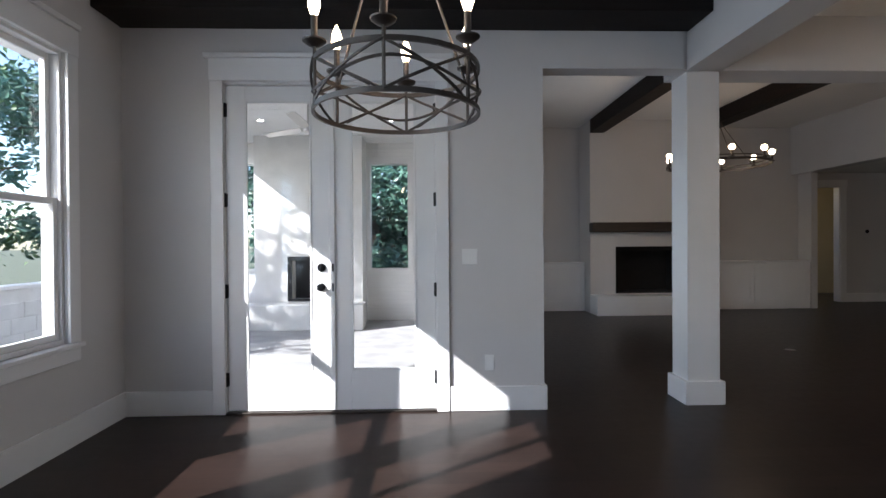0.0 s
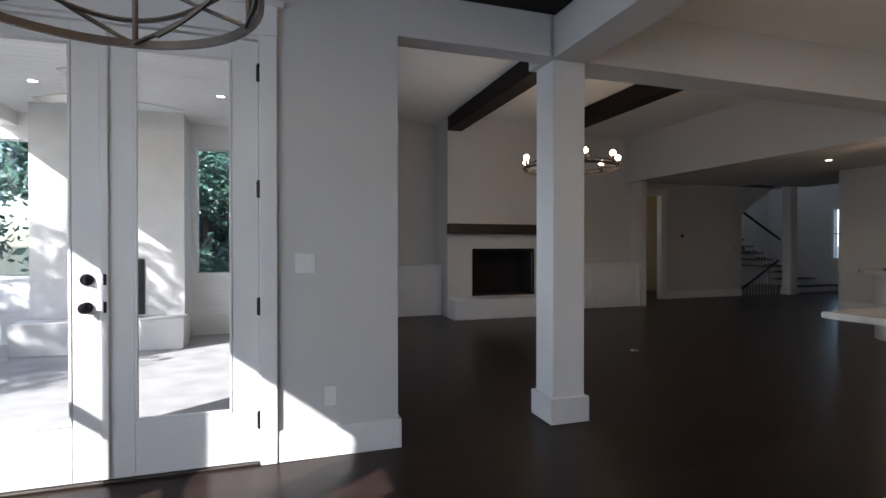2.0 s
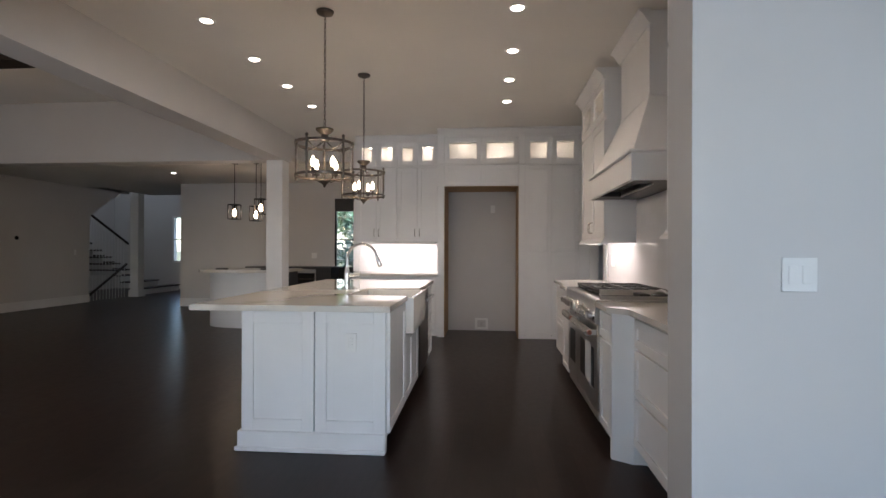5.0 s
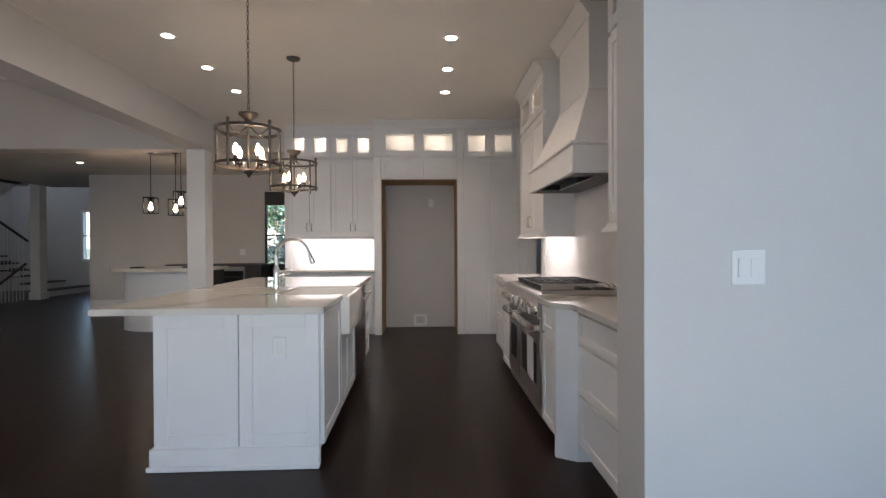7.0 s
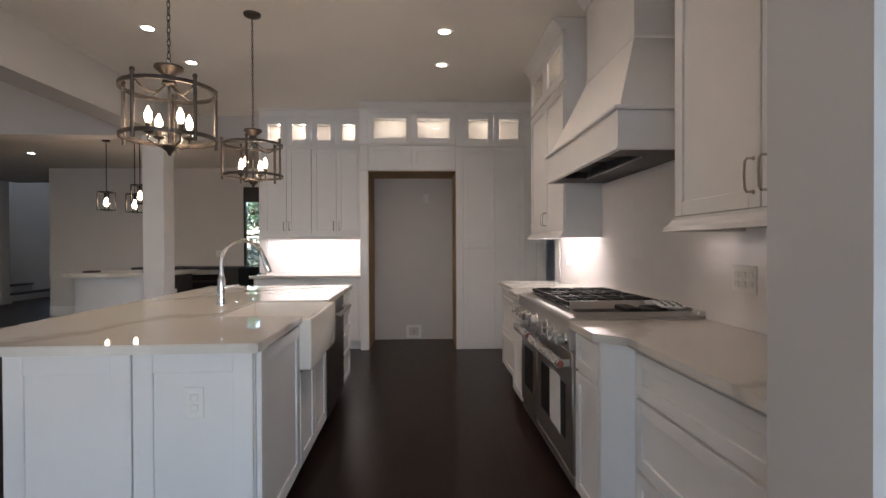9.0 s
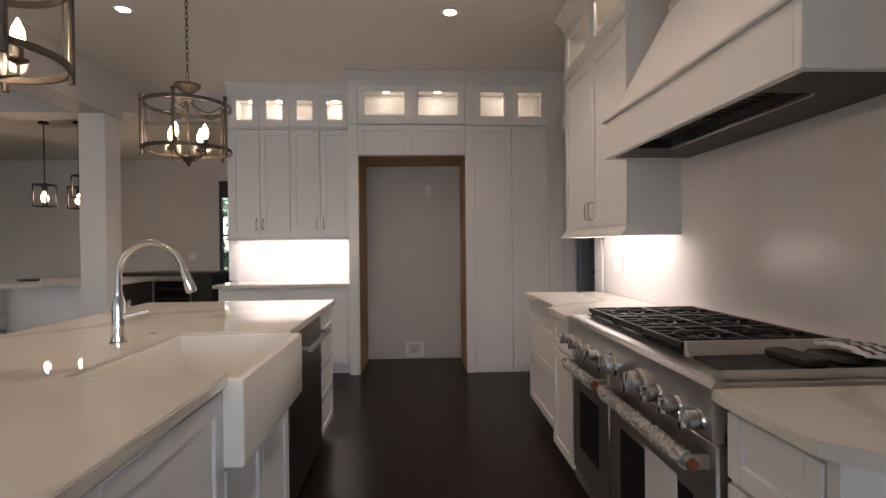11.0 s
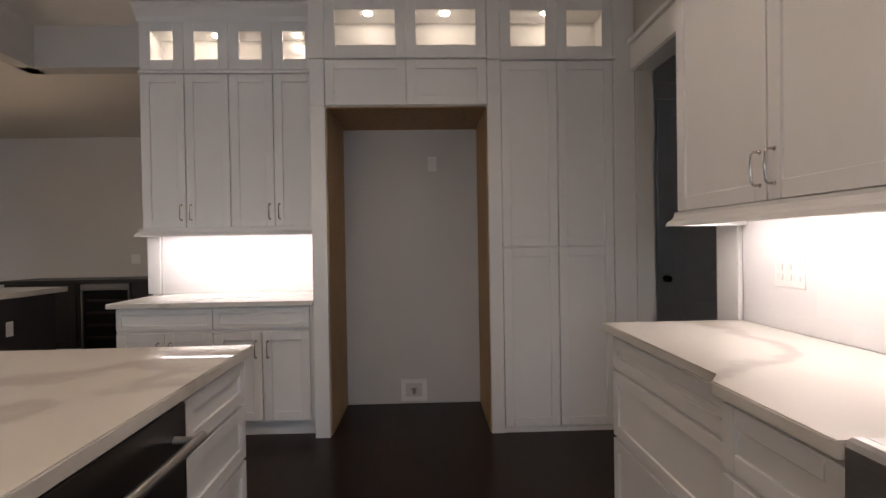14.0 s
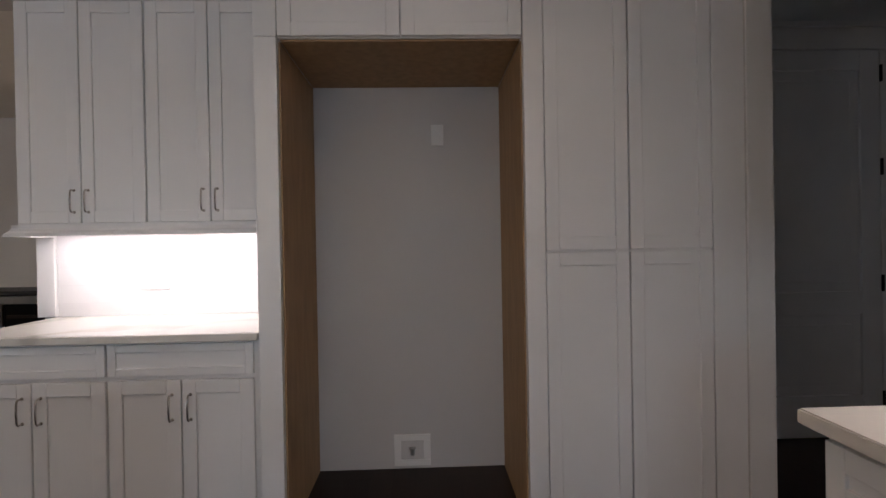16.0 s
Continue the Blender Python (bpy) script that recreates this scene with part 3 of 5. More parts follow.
def sash_window(k, a, b):
    th = thing("window_%d" % k, (-2.25, (a + b) / 2, WZ0), "white double-hung sash window in the dining wall", "window", "dining windows", "structure")
    f = lambda u, v, w: (-2.173 + w, u, v)
    fr = Mesh()
    for p, q in (((a, WZ0, -0.14), (a + 0.02, WZ1, -0.02)), ((b - 0.02, WZ0, -0.14), (b, WZ1, -0.02)), ((a + 0.02, WZ1 - 0.02, -0.14), (b - 0.02, WZ1, -0.02)), ((a + 0.02, WZ0, -0.14), (b - 0.02, WZ0 + 0.03, -0.02))):
        fr.box(f(*p), f(*q), 0.002)
    part("window_frame", fr, TRIM, th)
    mz = 1.56
    for z0, z1, w in ((mz - 0.02, WZ1 - 0.02, -0.115), (WZ0 + 0.03, mz + 0.02, -0.075)):
        s = Mesh()
        s.box(f(a + 0.02, z0, w), f(a + 0.055, z1, w + 0.035), 0.003)
        s.box(f(b - 0.055, z0, w), f(b - 0.02, z1, w + 0.035), 0.003)
        s.box(f(a + 0.055, z0, w), f(b - 0.055, z0 + 0.04, w + 0.035), 0.003)
        s.box(f(a + 0.055, z1 - 0.04, w), f(b - 0.055, z1, w + 0.035), 0.003)
        sash = part("sash", s, TRIM, th)
        p = part("pane", Mesh().box(f(a + 0.055, z0 + 0.04, w + 0.014), f(b - 0.055, z1 - 0.04, w + 0.019)), GLASS, sash)
        p.visible_shadow = False
    if k == 3:
        # unseen bar, added to throw the thin stripe across the sun patch
        part("shadow_muntin", Mesh().box(f(1.05, WZ0 + 0.03, -0.115), f(1.085, WZ1 - 0.02, -0.07)), TRIM, th)
    part("window_sill", Mesh().box(f(a - 0.099, WZ0 - 0.03, -0.02), f(b + 0.099, WZ0, 0.05), 0.006), TRIM, th)
    part("apron", Mesh().box(f(a - 0.095, WZ0 - 0.12, 0.0), f(b + 0.095, WZ0 - 0.03, 0.02), 0.003), TRIM, th)
    c = Mesh().box(f(a - 0.095, WZ0, 0), f(a, WZ1, 0.022), 0.003).box(f(b, WZ0, 0), f(b + 0.095, WZ1, 0.022), 0.003)
    c.box(f(a - 0.097, WZ1, 0), f(b + 0.097, WZ1 + 0.17, 0.026), 0.003).box(f(a - 0.099, WZ1 + 0.17, 0), f(b + 0.099, WZ1 + 0.205, 0.045), 0.004)
    part("casing", c, TRIM, th)
    return th


for k, (a, b) in enumerate(WIN):
    sash_window(k + 1, a, b)

# ---- kitchen ----
fx = face_x(7.44)
# refrigerator surround
th = thing("refrigerator_surround", (7.79, 0.89, 0), "white painted cabinet surround with an empty refrigerator recess", "cabinet")
part("side_panel", Mesh().box((7.44, 1.435, 0), (8.128, 1.535, 2.215), 0.002), CABINET, th)
part("side_lining", Mesh().box((7.47, 1.427, 0.0), (8.125, 1.434, 2.205)), PLYWOOD, th, "raw plywood lining")
part("side_lining", Mesh().box((7.47, 0.352, 0.0), (8.125, 0.359, 2.205)), PLYWOOD, th, "raw plywood lining")
part("top_lining", Mesh().box((7.47, 0.36, 2.206), (8.125, 1.426, 2.214)), PLYWOOD, th, "raw plywood underside")
part("body", Mesh().box((7.462, 0.353, 2.216), (8.128, 1.535, 2.535)), CABINET, th)
m = Mesh().box((7.462, 0.353, 2.535), (7.48, 1.535, 2.565)).box((7.462, 0.353, 2.915), (8.128, 1.535, 2.96)).box((7.462, 1.515, 2.565), (8.128, 1.535, 2.915)).box((7.462, 0.353, 2.565), (8.128, 0.36, 2.915)).box((7.8, 0.36, 2.565), (8.128, 1.515, 2.915)).box((7.48, 0.36, 2.536), (7.8, 1.515, 2.55))
part("display_box", m, CABINET, th)
for a, b in ((0.353, 0.893), (0.893, 1.435)):
    part("door", shaker(face_x(7.462), a, b, 2.218, 2.525), CABINET, th)
    glass_front(face_x(7.462), a, b, 2.548, 2.925, th, 0.068)
part("shelf_edge", Mesh().box((7.425, 0.353, 2.526), (7.462, 1.535, 2.546), 0.003), CABINET, th)
part("stile", Mesh().box((7.44, 1.435, 2.216), (7.462, 1.535, 2.95), 0.002), CABINET, th)
for y in (0.62, 1.16):
    single("puck_light", Mesh().lathe((7.63, y, 2.905), [(0.03, 0.0), (0.03, 0.008), (0, 0.009)], 16), CABGLOW, (7.63, y, 2.905), "lit round puck light inside a glazed cabinet", "puck light", "cabinet lights")

# tall pantry
th = thing("pantry_cabinet", (7.79, -0.08, 0), "tall white painted pantry cabinet with shaker doors", "cabinet")
part("body", Mesh().box((7.462, -0.52, 0.06), (8.128, 0.351, 2.535)), CABINET, th)
m = Mesh().box((7.462, -0.52, 2.915), (8.128, 0.351, 2.96)).box((7.462, 0.335, 2.55), (8.128, 0.351, 2.915)).box((7.462, -0.52, 2.55), (8.128, -0.505, 2.915)).box((7.8, -0.505, 2.55), (8.128, 0.335, 2.915))
part("display_box", m, CABINET, th)
part("stile", Mesh().box((7.44, 0.262, 0), (7.462, 0.351, 2.95), 0.002), CABINET, th)
part("stile", Mesh().box((7.44, -0.65, 0), (7.462, -0.502, 2.95), 0.002), CABINET, th)
part("plinth", Mesh().box((7.45, -0.502, 0), (7.5, 0.262, 0.035)), CABINET, th)
for a, b in ((-0.12, 0.262), (-0.502, -0.12)):
    part("door", shaker(face_x(7.462), a, b, 0.035, 1.253), CABINET, th)
    part("door", shaker(face_x(7.462), a, b, 1.257, 2.51), CABINET, th)
    glass_front(face_x(7.462), a, b, 2.535, 2.92, th, 0.07)
part("shelf_edge", Mesh().box((7.425, -0.52, 2.512), (7.462, 0.351, 2.532), 0.003), CABINET, th)
single("puck_light", Mesh().lathe((7.62, -0.1, 2.905), [(0.03, 0.0), (0.03, 0.008), (0, 0.009)], 16), CABGLOW, (7.62, -0.1, 2.905), "lit round puck light inside a glazed cabinet", "puck light", "cabinet lights")
lamp("display_lamp", "AREA", pose(7.65, 0.9, 2.9), 0.15, (1.0, 0.76, 0.52), 0.25, 1.0)
lamp("display_lamp", "AREA", pose(7.65, -0.09, 2.9), 0.12, (1.0, 0.76, 0.52), 0.25, 0.75)
lamp("display_lamp", "AREA", pose(7.97, 2.2, 2.9), 0.22, (1.0, 0.76, 0.54), 0.2, 1.15)

# wall cabinet over the small counter
f = face_x(7.832)
th = thing("wall_cabinet", (7.97, 2.2, 1.38), "white painted wall cabinet with glazed upper doors", "cabinet")
part("body", Mesh().box((7.832, 1.537, 1.43), (8.128, 2.842, 2.59)), CABINET, th)
m = Mesh().box((7.832, 1.537, 2.915), (8.128, 2.842, 2.96)).box((7.832, 2.826, 2.59), (8.128, 2.842, 2.915)).box((7.832, 1.537, 2.59), (8.128, 1.55, 2.915)).box((8.11, 1.55, 2.59), (8.128, 2.826, 2.915))
part("display_box", m, CABINET, th)
Y = [1.568, 1.886, 2.205, 2.528, 2.842]
for i in range(4):
    d = part("door", shaker(f, Y[i] + (0.003 if i == 2 else 0), Y[i + 1] - (0.003 if i == 1 else 0), 1.432, 2.558), CABINET, th)
    u = Y[i + 1] - 0.035 if i % 2 == 0 else Y[i] + 0.035
    part("handle", pull(f, u, 1.545), NICKEL, d, "nickel bar pull")
    glass_front(f, Y[i], Y[i + 1], 2.585, 2.945, th, 0.075)
part("shelf_edge", Mesh().box((7.80, 1.54, 2.559), (7.832, 2.855, 2.58), 0.003), CABINET, th)
prof = [(0.0, 0.03), (0.020, 0.03), (0.020, 0.014), (0.026, 0.0), (0.040, -0.012), (0.046, -0.028), (0.0, -0.028)]
rings = [[(7.832 - p, 1.537, 1.40 + q) for p, q in prof], [(7.832 - p, 2.856 + p, 1.40 + q) for p, q in prof], [(8.097, 2.856 + p, 1.40 + q) for p, q in prof]]
part("light_rail", Mesh().loft(rings), CABINET, th, "", False)
part("side_panel", Mesh().box((7.832, 2.842, 1.38), (8.128, 2.856, 2.96)), CABINET, th)
part("filler", Mesh().box((7.81, 1.537, 1.43), (7.832, 1.566, 2.95)), CABINET, th)
for y in (1.75, 2.36, 2.66):
    single("puck_light", Mesh().lathe((8.0, y, 2.905), [(0.028, 0.0), (0.028, 0.008), (0, 0.009)], 16), CABGLOW, (8.0, y, 2.905), "lit round puck light inside a glazed cabinet", "puck light", "cabinet lights")
# crown over the far cabinets
for (a, b, x) in ((1.535, 2.86, 7.82), (-0.65, 1.537, 7.455)):
    rings = [[(x - p, y, q) for p, q in ((0, 2.94), (0.012, 2.94), (0.022, 2.97), (0.06, 3.015), (0.085, 3.03), (0.085, 3.049), (-0.3, 3.049), (-0.3, 2.961), (0, 2.961))] for y in (a, b)]
    structure("trim", Mesh().loft(rings), CABINET, "white crown moulding above the cabinets", "moulding")

# base cabinet and its top
f = face_x(7.48)
th = thing("base_cabinet", (7.8, 2.2, 0), "white painted base cabinet with drawers and doors", "cabinet")
part("body", Mesh().box((7.48, 1.537, 0.1), (8.128, 2.845, 0.888)), CABINET, th)
part("toe_kick", Mesh().box((7.54, 1.537, 0), (8.12, 2.84, 0.1)), CABINET, th)
for a, b in ((1.565, 2.202), (2.208, 2.842)):
    part("drawer", shaker(f, a, b, 0.735, 0.882, 0.035), CABINET, th)
    c = (a + b) / 2
    for p, q, u in ((a, c, c - 0.04), (c, b, c + 0.04)):
        d = part("door", shaker(f, p, q, 0.115, 0.722), CABINET, th)
        part("handle", pull(f, u, 0.60), NICKEL, d, "nickel bar pull")
single("worktop", Mesh().box((7.425, 1.537, 0.89), (8.128, 2.885, 0.925), 0.004), MARBLE, (7.78, 2.2, 0.89), "pale veined marble worktop on a white base cabinet", "worktop")
structure("trim_splash_far", Mesh().box((8.116, 1.537, 0.926), (8.129, 2.87, 1.40)), SPLASH_X, "glazed white tile splashback", "splashback")
m = Mesh().box((8.10, 2.875, 0.926), (8.30, 2.975, 3.04), 0.003)
structure("trim_wall_end", m, TRIM, "white casing on the wall end", "casing")
outlet(face_x(8.116), 2.33, 1.13, 3)

# refrigerator water box
th = thing("water_box", (8.12, 0.9, 0.01), "white recessed plastic water supply box low on the wall", "water box")
m = Mesh()
for p, q in (((0.79, 0.02), (1.0, 0.055)), ((0.79, 0.165), (1.0, 0.2)), ((0.79, 0.055), (0.83, 0.165)), ((0.96, 0.055), (1.0, 0.165))):
    m.box((8.115, p[0], p[1]), (8.129, q[0], q[1]), 0.002)
part("frame", m, OUTLET, th)
part("valve", Mesh().lathe((8.122, 0.895, 0.08), [(0.012, 0), (0.012, 0.03), (0.02, 0.035), (0.02, 0.045), (0, 0.046)], 12), STEEL, th, "small steel valve")
part("backing", Mesh().box((8.124, 0.83, 0.055), (8.1285, 0.96, 0.165)), WALL, th)
th = outlet(face_x(8.13), 0.72, 1.93)

# right wall splashback
structure("trim_splash_side", Mesh().box((2.25, -0.649, 0.926), (6.27, -0.637, 2.3)), SPLASH_Y, "glazed white tile splashback", "splashback")
outlet(face_yp(-0.637), 5.98, 1.155, 3)
outlet(face_yp(-0.637), 3.35, 1.14, 3)


def wall_cab_side(x0, x1, doors, zlow, zmid, glazed, label):
    f = face_yp(-0.352)
    th = thing("wall_cabinet", ((x0 + x1) / 2, -0.5, zlow), label, "cabinet")
    part("body", Mesh().box((x0, -0.635, zlow + 0.03), (x1, -0.352, zmid + 0.03)), CABINET, th)
    m = Mesh().box((x0, -0.635, 2.93), (x1, -0.352, 2.96)).box((x0, -0.635, zmid + 0.03), (x0 + 0.015, -0.352, 2.93)).box((x1 - 0.015, -0.635, zmid + 0.03), (x1, -0.352, 2.93)).box((x0, -0.635, zmid + 0.03), (x1, -0.62, 2.93))
    part("display_box", m, CABINET, th)
    w = (x1 - x0) / doors
    for i in range(doors):
        a, b = x0 + i * w, x0 + (i + 1) * w
        d = part("door", shaker(f, a, b, zlow + 0.03, zmid), CABINET, th)
        u = b - 0.035 if i % 2 == 0 else a + 0.035
        part("handle", pull(f, u, zlow + 0.14), NICKEL, d, "nickel bar pull")
        if glazed:
            glass_front(f, a, b, zmid + 0.03, 2.945, th, 0.075)
        else:
            part("door", shaker(f, a, b, zmid + 0.01, 2.945), CABINET, th)
    for xs in (x0, x1 - 0.016):
        part("side_panel", Mesh().box((xs, -0.635, zlow - 0.03), (xs + 0.016, -0.353, zlow + 0.03)), CABINET, th)
    prof = [(0.0, 0.03), (0.022, 0.03), (0.022, 0.018), (0.03, 0.0), (0.044, -0.012), (0.05, -0.03), (0.0, -0.03)]
    rings = [[(x0, -0.352 + p, zlow + q) for p, q in prof], [(x1 + p, -0.352 + p, zlow + q) for p, q in prof], [(x1 + p, -0.635, zlow + q) for p, q in prof]]
    part("light_rail", Mesh().loft(rings), CABINET, th, "", False)
    rings = [[(x, -0.335 + p, q) for p, q in ((0, 2.94), (0.012, 2.94), (0.022, 2.97), (0.06, 3.015), (0.085, 3.03), (0.085, 3.049), (-0.3, 3.049), (-0.3, 2.961), (0, 2.961))] for x in (x0, x1)]
    part("crown", Mesh().loft(rings), CABINET, th)
    return th


wall_cab_side(5.085, 6.255, 2, 1.378, 2.54, True, "white painted wall cabinet with glazed upper doors beside the hood")
wall_cab_side(2.25, 3.36, 2, 1.378, 2.54, True, "white painted wall cabinet between the hood and the partition")
single("puck_light", Mesh().lathe((5.5, -0.48, 2.915), [(0.03, 0.0), (0.03, 0.008), (0, 0.009)], 16), CABGLOW, (5.5, -0.48, 2.915), "lit round puck light inside a glazed cabinet", "puck light", "cabinet lights")
lamp("display_lamp", "AREA", pose(5.67, -0.48, 2.91), 0.18, (1.0, 0.76, 0.52), 0.9, 0.15)

# range hood
th = thing("range_hood", (4.325, -0.42, 1.75), "white painted tapered wooden range hood", "range hood")
H0, H1 = 3.63, 5.02
m = Mesh().box((H0, -0.636, 1.755), (H0 + 0.03, -0.19, 1.945), 0.003).box((H1 - 0.03, -0.636, 1.755), (H1, -0.19, 1.945), 0.003).box((H0 + 0.03, -0.22, 1.755), (H1 - 0.03, -0.19, 1.945), 0.003)
part("skirt", m, CABINET, th)
part("ledge", Mesh().box((H0 - 0.018, -0.636, 1.945), (H1 + 0.018, -0.172, 1.968), 0.006), CABINET, th)
m = Mesh().box((H0 - 0.008, -0.19, 1.752), (H1 + 0.008, -0.182, 1.768), 0.003).box((H0 - 0.008, -0.636, 1.752), (H0, -0.19, 1.768), 0.003).box((H1, -0.636, 1.752), (H1 + 0.008, -0.19, 1.768), 0.003)
part("lower_bead", m, CABINET, th)
r0 = [(H0 + 0.02, -0.636, 1.968), (H1 - 0.02, -0.636, 1.968), (H1 - 0.02, -0.21, 1.968), (H0 + 0.02, -0.21, 1.968)]
r1 = [(3.93, -0.636, 2.42), (4.72, -0.636, 2.42), (4.72, -0.40, 2.42), (3.93, -0.40, 2.42)]
r2 = [(3.93, -0.636, 3.045), (4.72, -0.636, 3.045), (4.72, -0.40, 3.045), (3.93, -0.40, 3.045)]
part("taper", Mesh().loft([r0, r1]), CABINET, th, "", False)
part("chimney", Mesh().loft([r1, r2]), CABINET, th, "", False)
part("chimney_band", Mesh().box((3.922, -0.636, 2.415), (4.728, -0.392, 2.44), 0.004), CABINET, th)
W0, W1 = H0 + 0.22, H1 - 0.30
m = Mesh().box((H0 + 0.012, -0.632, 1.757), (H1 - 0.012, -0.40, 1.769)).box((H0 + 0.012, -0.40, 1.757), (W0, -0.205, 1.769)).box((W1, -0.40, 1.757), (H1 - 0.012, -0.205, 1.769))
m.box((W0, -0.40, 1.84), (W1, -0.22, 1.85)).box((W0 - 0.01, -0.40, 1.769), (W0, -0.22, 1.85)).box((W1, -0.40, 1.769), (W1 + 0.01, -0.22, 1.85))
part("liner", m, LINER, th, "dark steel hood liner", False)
part("liner_lip", Mesh().box((W0, -0.408, 1.750), (W1, -0.392, 1.764), 0.003), STEEL, th, "bright steel lip")
for i in range(2):
    x0 = W0 + 0.01 + i * (W1 - W0) / 2
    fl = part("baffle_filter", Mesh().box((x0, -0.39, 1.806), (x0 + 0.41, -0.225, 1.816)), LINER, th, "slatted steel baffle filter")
    for j in range(10):
        xx = x0 + 0.010 + j * 0.04
        part("slat", Mesh().box((xx, -0.385, 1.794), (xx + 0.022, -0.23, 1.8055), 0.002), DARKSTEEL, fl)
rings = [[(x, -0.4 + p, q) for p, q in ((0, 2.94), (0.012, 2.94), (0.06, 3.015), (0.085, 3.03), (0.085, 3.049), (0, 3.049))] for x in (3.9, 4.75)]
part("crown", Mesh().loft(rings), CABINET, th)


# base units on the range wall
def base_unit(x0, x1, y0, fronts, label, toe=True):
    th = thing("base_cabinet", ((x0 + x1) / 2, -0.3, 0), label, "cabinet", "range wall base cabinets")
    part("body", Mesh().box((x0, -0.636, 0.1), (x1, y0, 0.888)), CABINET, th)
    part("toe_kick", Mesh().box((x0, -0.63, 0), (x1, y0 - 0.06, 0.1)), CABINET, th)
    for kind, z0, z1 in fronts:
        d = part(kind, shaker(face_yp(y0), x0 + 0.008, x1 - 0.008, z0, z1, 0.05), CABINET, th)
    return th


base_unit(5.36, 6.26, -0.055, (("drawer", 0.735, 0.872), ("drawer", 0.437, 0.727), ("drawer", 0.115, 0.429)), "white painted three-drawer base cabinet")
base_unit(4.95, 5.355, 0.0, (("drawer", 0.70, 0.872), ("door", 0.115, 0.69)), "white painted narrow base cabinet beside the range")
base_unit(3.30, 3.63, 0.0, (("drawer", 0.70, 0.872), ("door", 0.115, 0.69)), "white painted narrow base cabinet beside the range")
base_unit(2.25, 3.20, -0.11, (("drawer", 0.70, 0.872), ("drawer", 0.41, 0.69), ("drawer", 0.115, 0.40)), "white painted wide drawer base cabinet beside the partition")
th = thing("corner_post", (3.25, -0.05, 0), "white painted angled corner post between cabinets", "cabinet post")
part("post", Mesh().prism([(3.20, -0.636), (3.20, -0.09), (3.27, 0.02), (3.30, 0.02), (3.30, -0.636)], 2, 0.1, 0.888), CABINET, th, "", False)
part("foot", Mesh().prism([(3.20, -0.636), (3.20, -0.09), (3.27, 0.02), (3.30, 0.02), (3.30, -0.636)], 2, 0.0, 0.1), CABINET, th, "", False)


def counter_slab(name, outline, z0, z1, mat, at, label):
    m = Mesh().prism(outline, 2, z0, z1)
    bmesh.ops.bevel(m.bm, geom=[e for e in m.bm.edges if abs(e.verts[0].co.z - e.verts[1].co.z) < 1e-5], offset=0.004, segments=2, affect="EDGES")
    return single(name, m, mat, at, label, "worktop", "", "", True)


counter_slab("worktop", [(4.945, -0.636), (6.285, -0.636), (6.285, -0.005), (5.40, -0.005), (5.34, 0.05), (4.945, 0.05)], 0.89, 0.925, MARBLE, (5.6, -0.3, 0.89), "pale veined marble worktop beside the range")
counter_slab("worktop", [(2.246, -0.636), (3.635, -0.636), (3.635, 0.05), (3.29, 0.05), (3.19, -0.06), (2.246, -0.06)], 0.89, 0.925, MARBLE, (2.95, -0.3, 0.89), "pale veined marble worktop near the partition")

# ---- the range ----
R0, R1, RF = 3.645, 4.935, 0.0
rg = thing("gas_range", ((R0 + R1) / 2, -0.28, 0), "wide stainless steel gas range with wrapped door handles", "range")
part("body", Mesh().box((R0, -0.62, 0.09), (R1, RF - 0.02, 0.80)), DARKSTEEL, rg)
part("kick_plate", Mesh().box((R0 + 0.02, -0.6, 0.0), (R1 - 0.02, RF - 0.05, 0.09)), BLACK, rg)
part("cooktop", Mesh().box((R0, -0.635, 0.80), (R1, RF + 0.01, 0.935), 0.004), STEEL, rg)
m = Mesh().prism([(RF + 0.01, 0.936), (RF + 0.030, 0.936), (RF + 0.040, 0.931), (RF + 0.044, 0.920), (RF + 0.044, 0.785), (RF + 0.038, 0.775), (RF + 0.01, 0.775)], 0, R0, R1)
part("control_panel", m, STEEL, rg, "brushed steel control panel", False)
part("back_guard", Mesh().box((R0, -0.635, 0.935), (R1, -0.60, 0.965), 0.004), STEEL, rg)
KN = [(4.87, 0.023), (4.73, 0.023), (4.61, 0.023), (4.50, 0.023), (4.32, 0.038), (4.075, 0.038), (3.94, 0.025), (3.82, 0.025), (3.70, 0.025)]
KZ = 0.822
for x, r in KN:
    k = part("knob", Mesh().lathe((x, RF + 0.044, KZ), [(r * 0.8, 0.004), (r * 0.8, 0.012), (r, 0.014), (r, 0.034), (r * 0.94, 0.040), (r * 0.8, 0.042), (0, 0.042)], 24, "y"), STEEL, rg, "round steel burner knob")
    part("bezel", Mesh().lathe((x, RF + 0.044, KZ), [(r * 1.28, 0.0), (r * 1.28, 0.006), (r * 1.1, 0.012), (r * 0.9, 0.012)], 24, "y"), CHROME, k, "polished ring")
    part("grip", Mesh().box((x - 0.007, RF + 0.084, KZ - r * 0.95), (x + 0.007, RF + 0.106, KZ + r * 0.95), 0.003), CHROME, k)
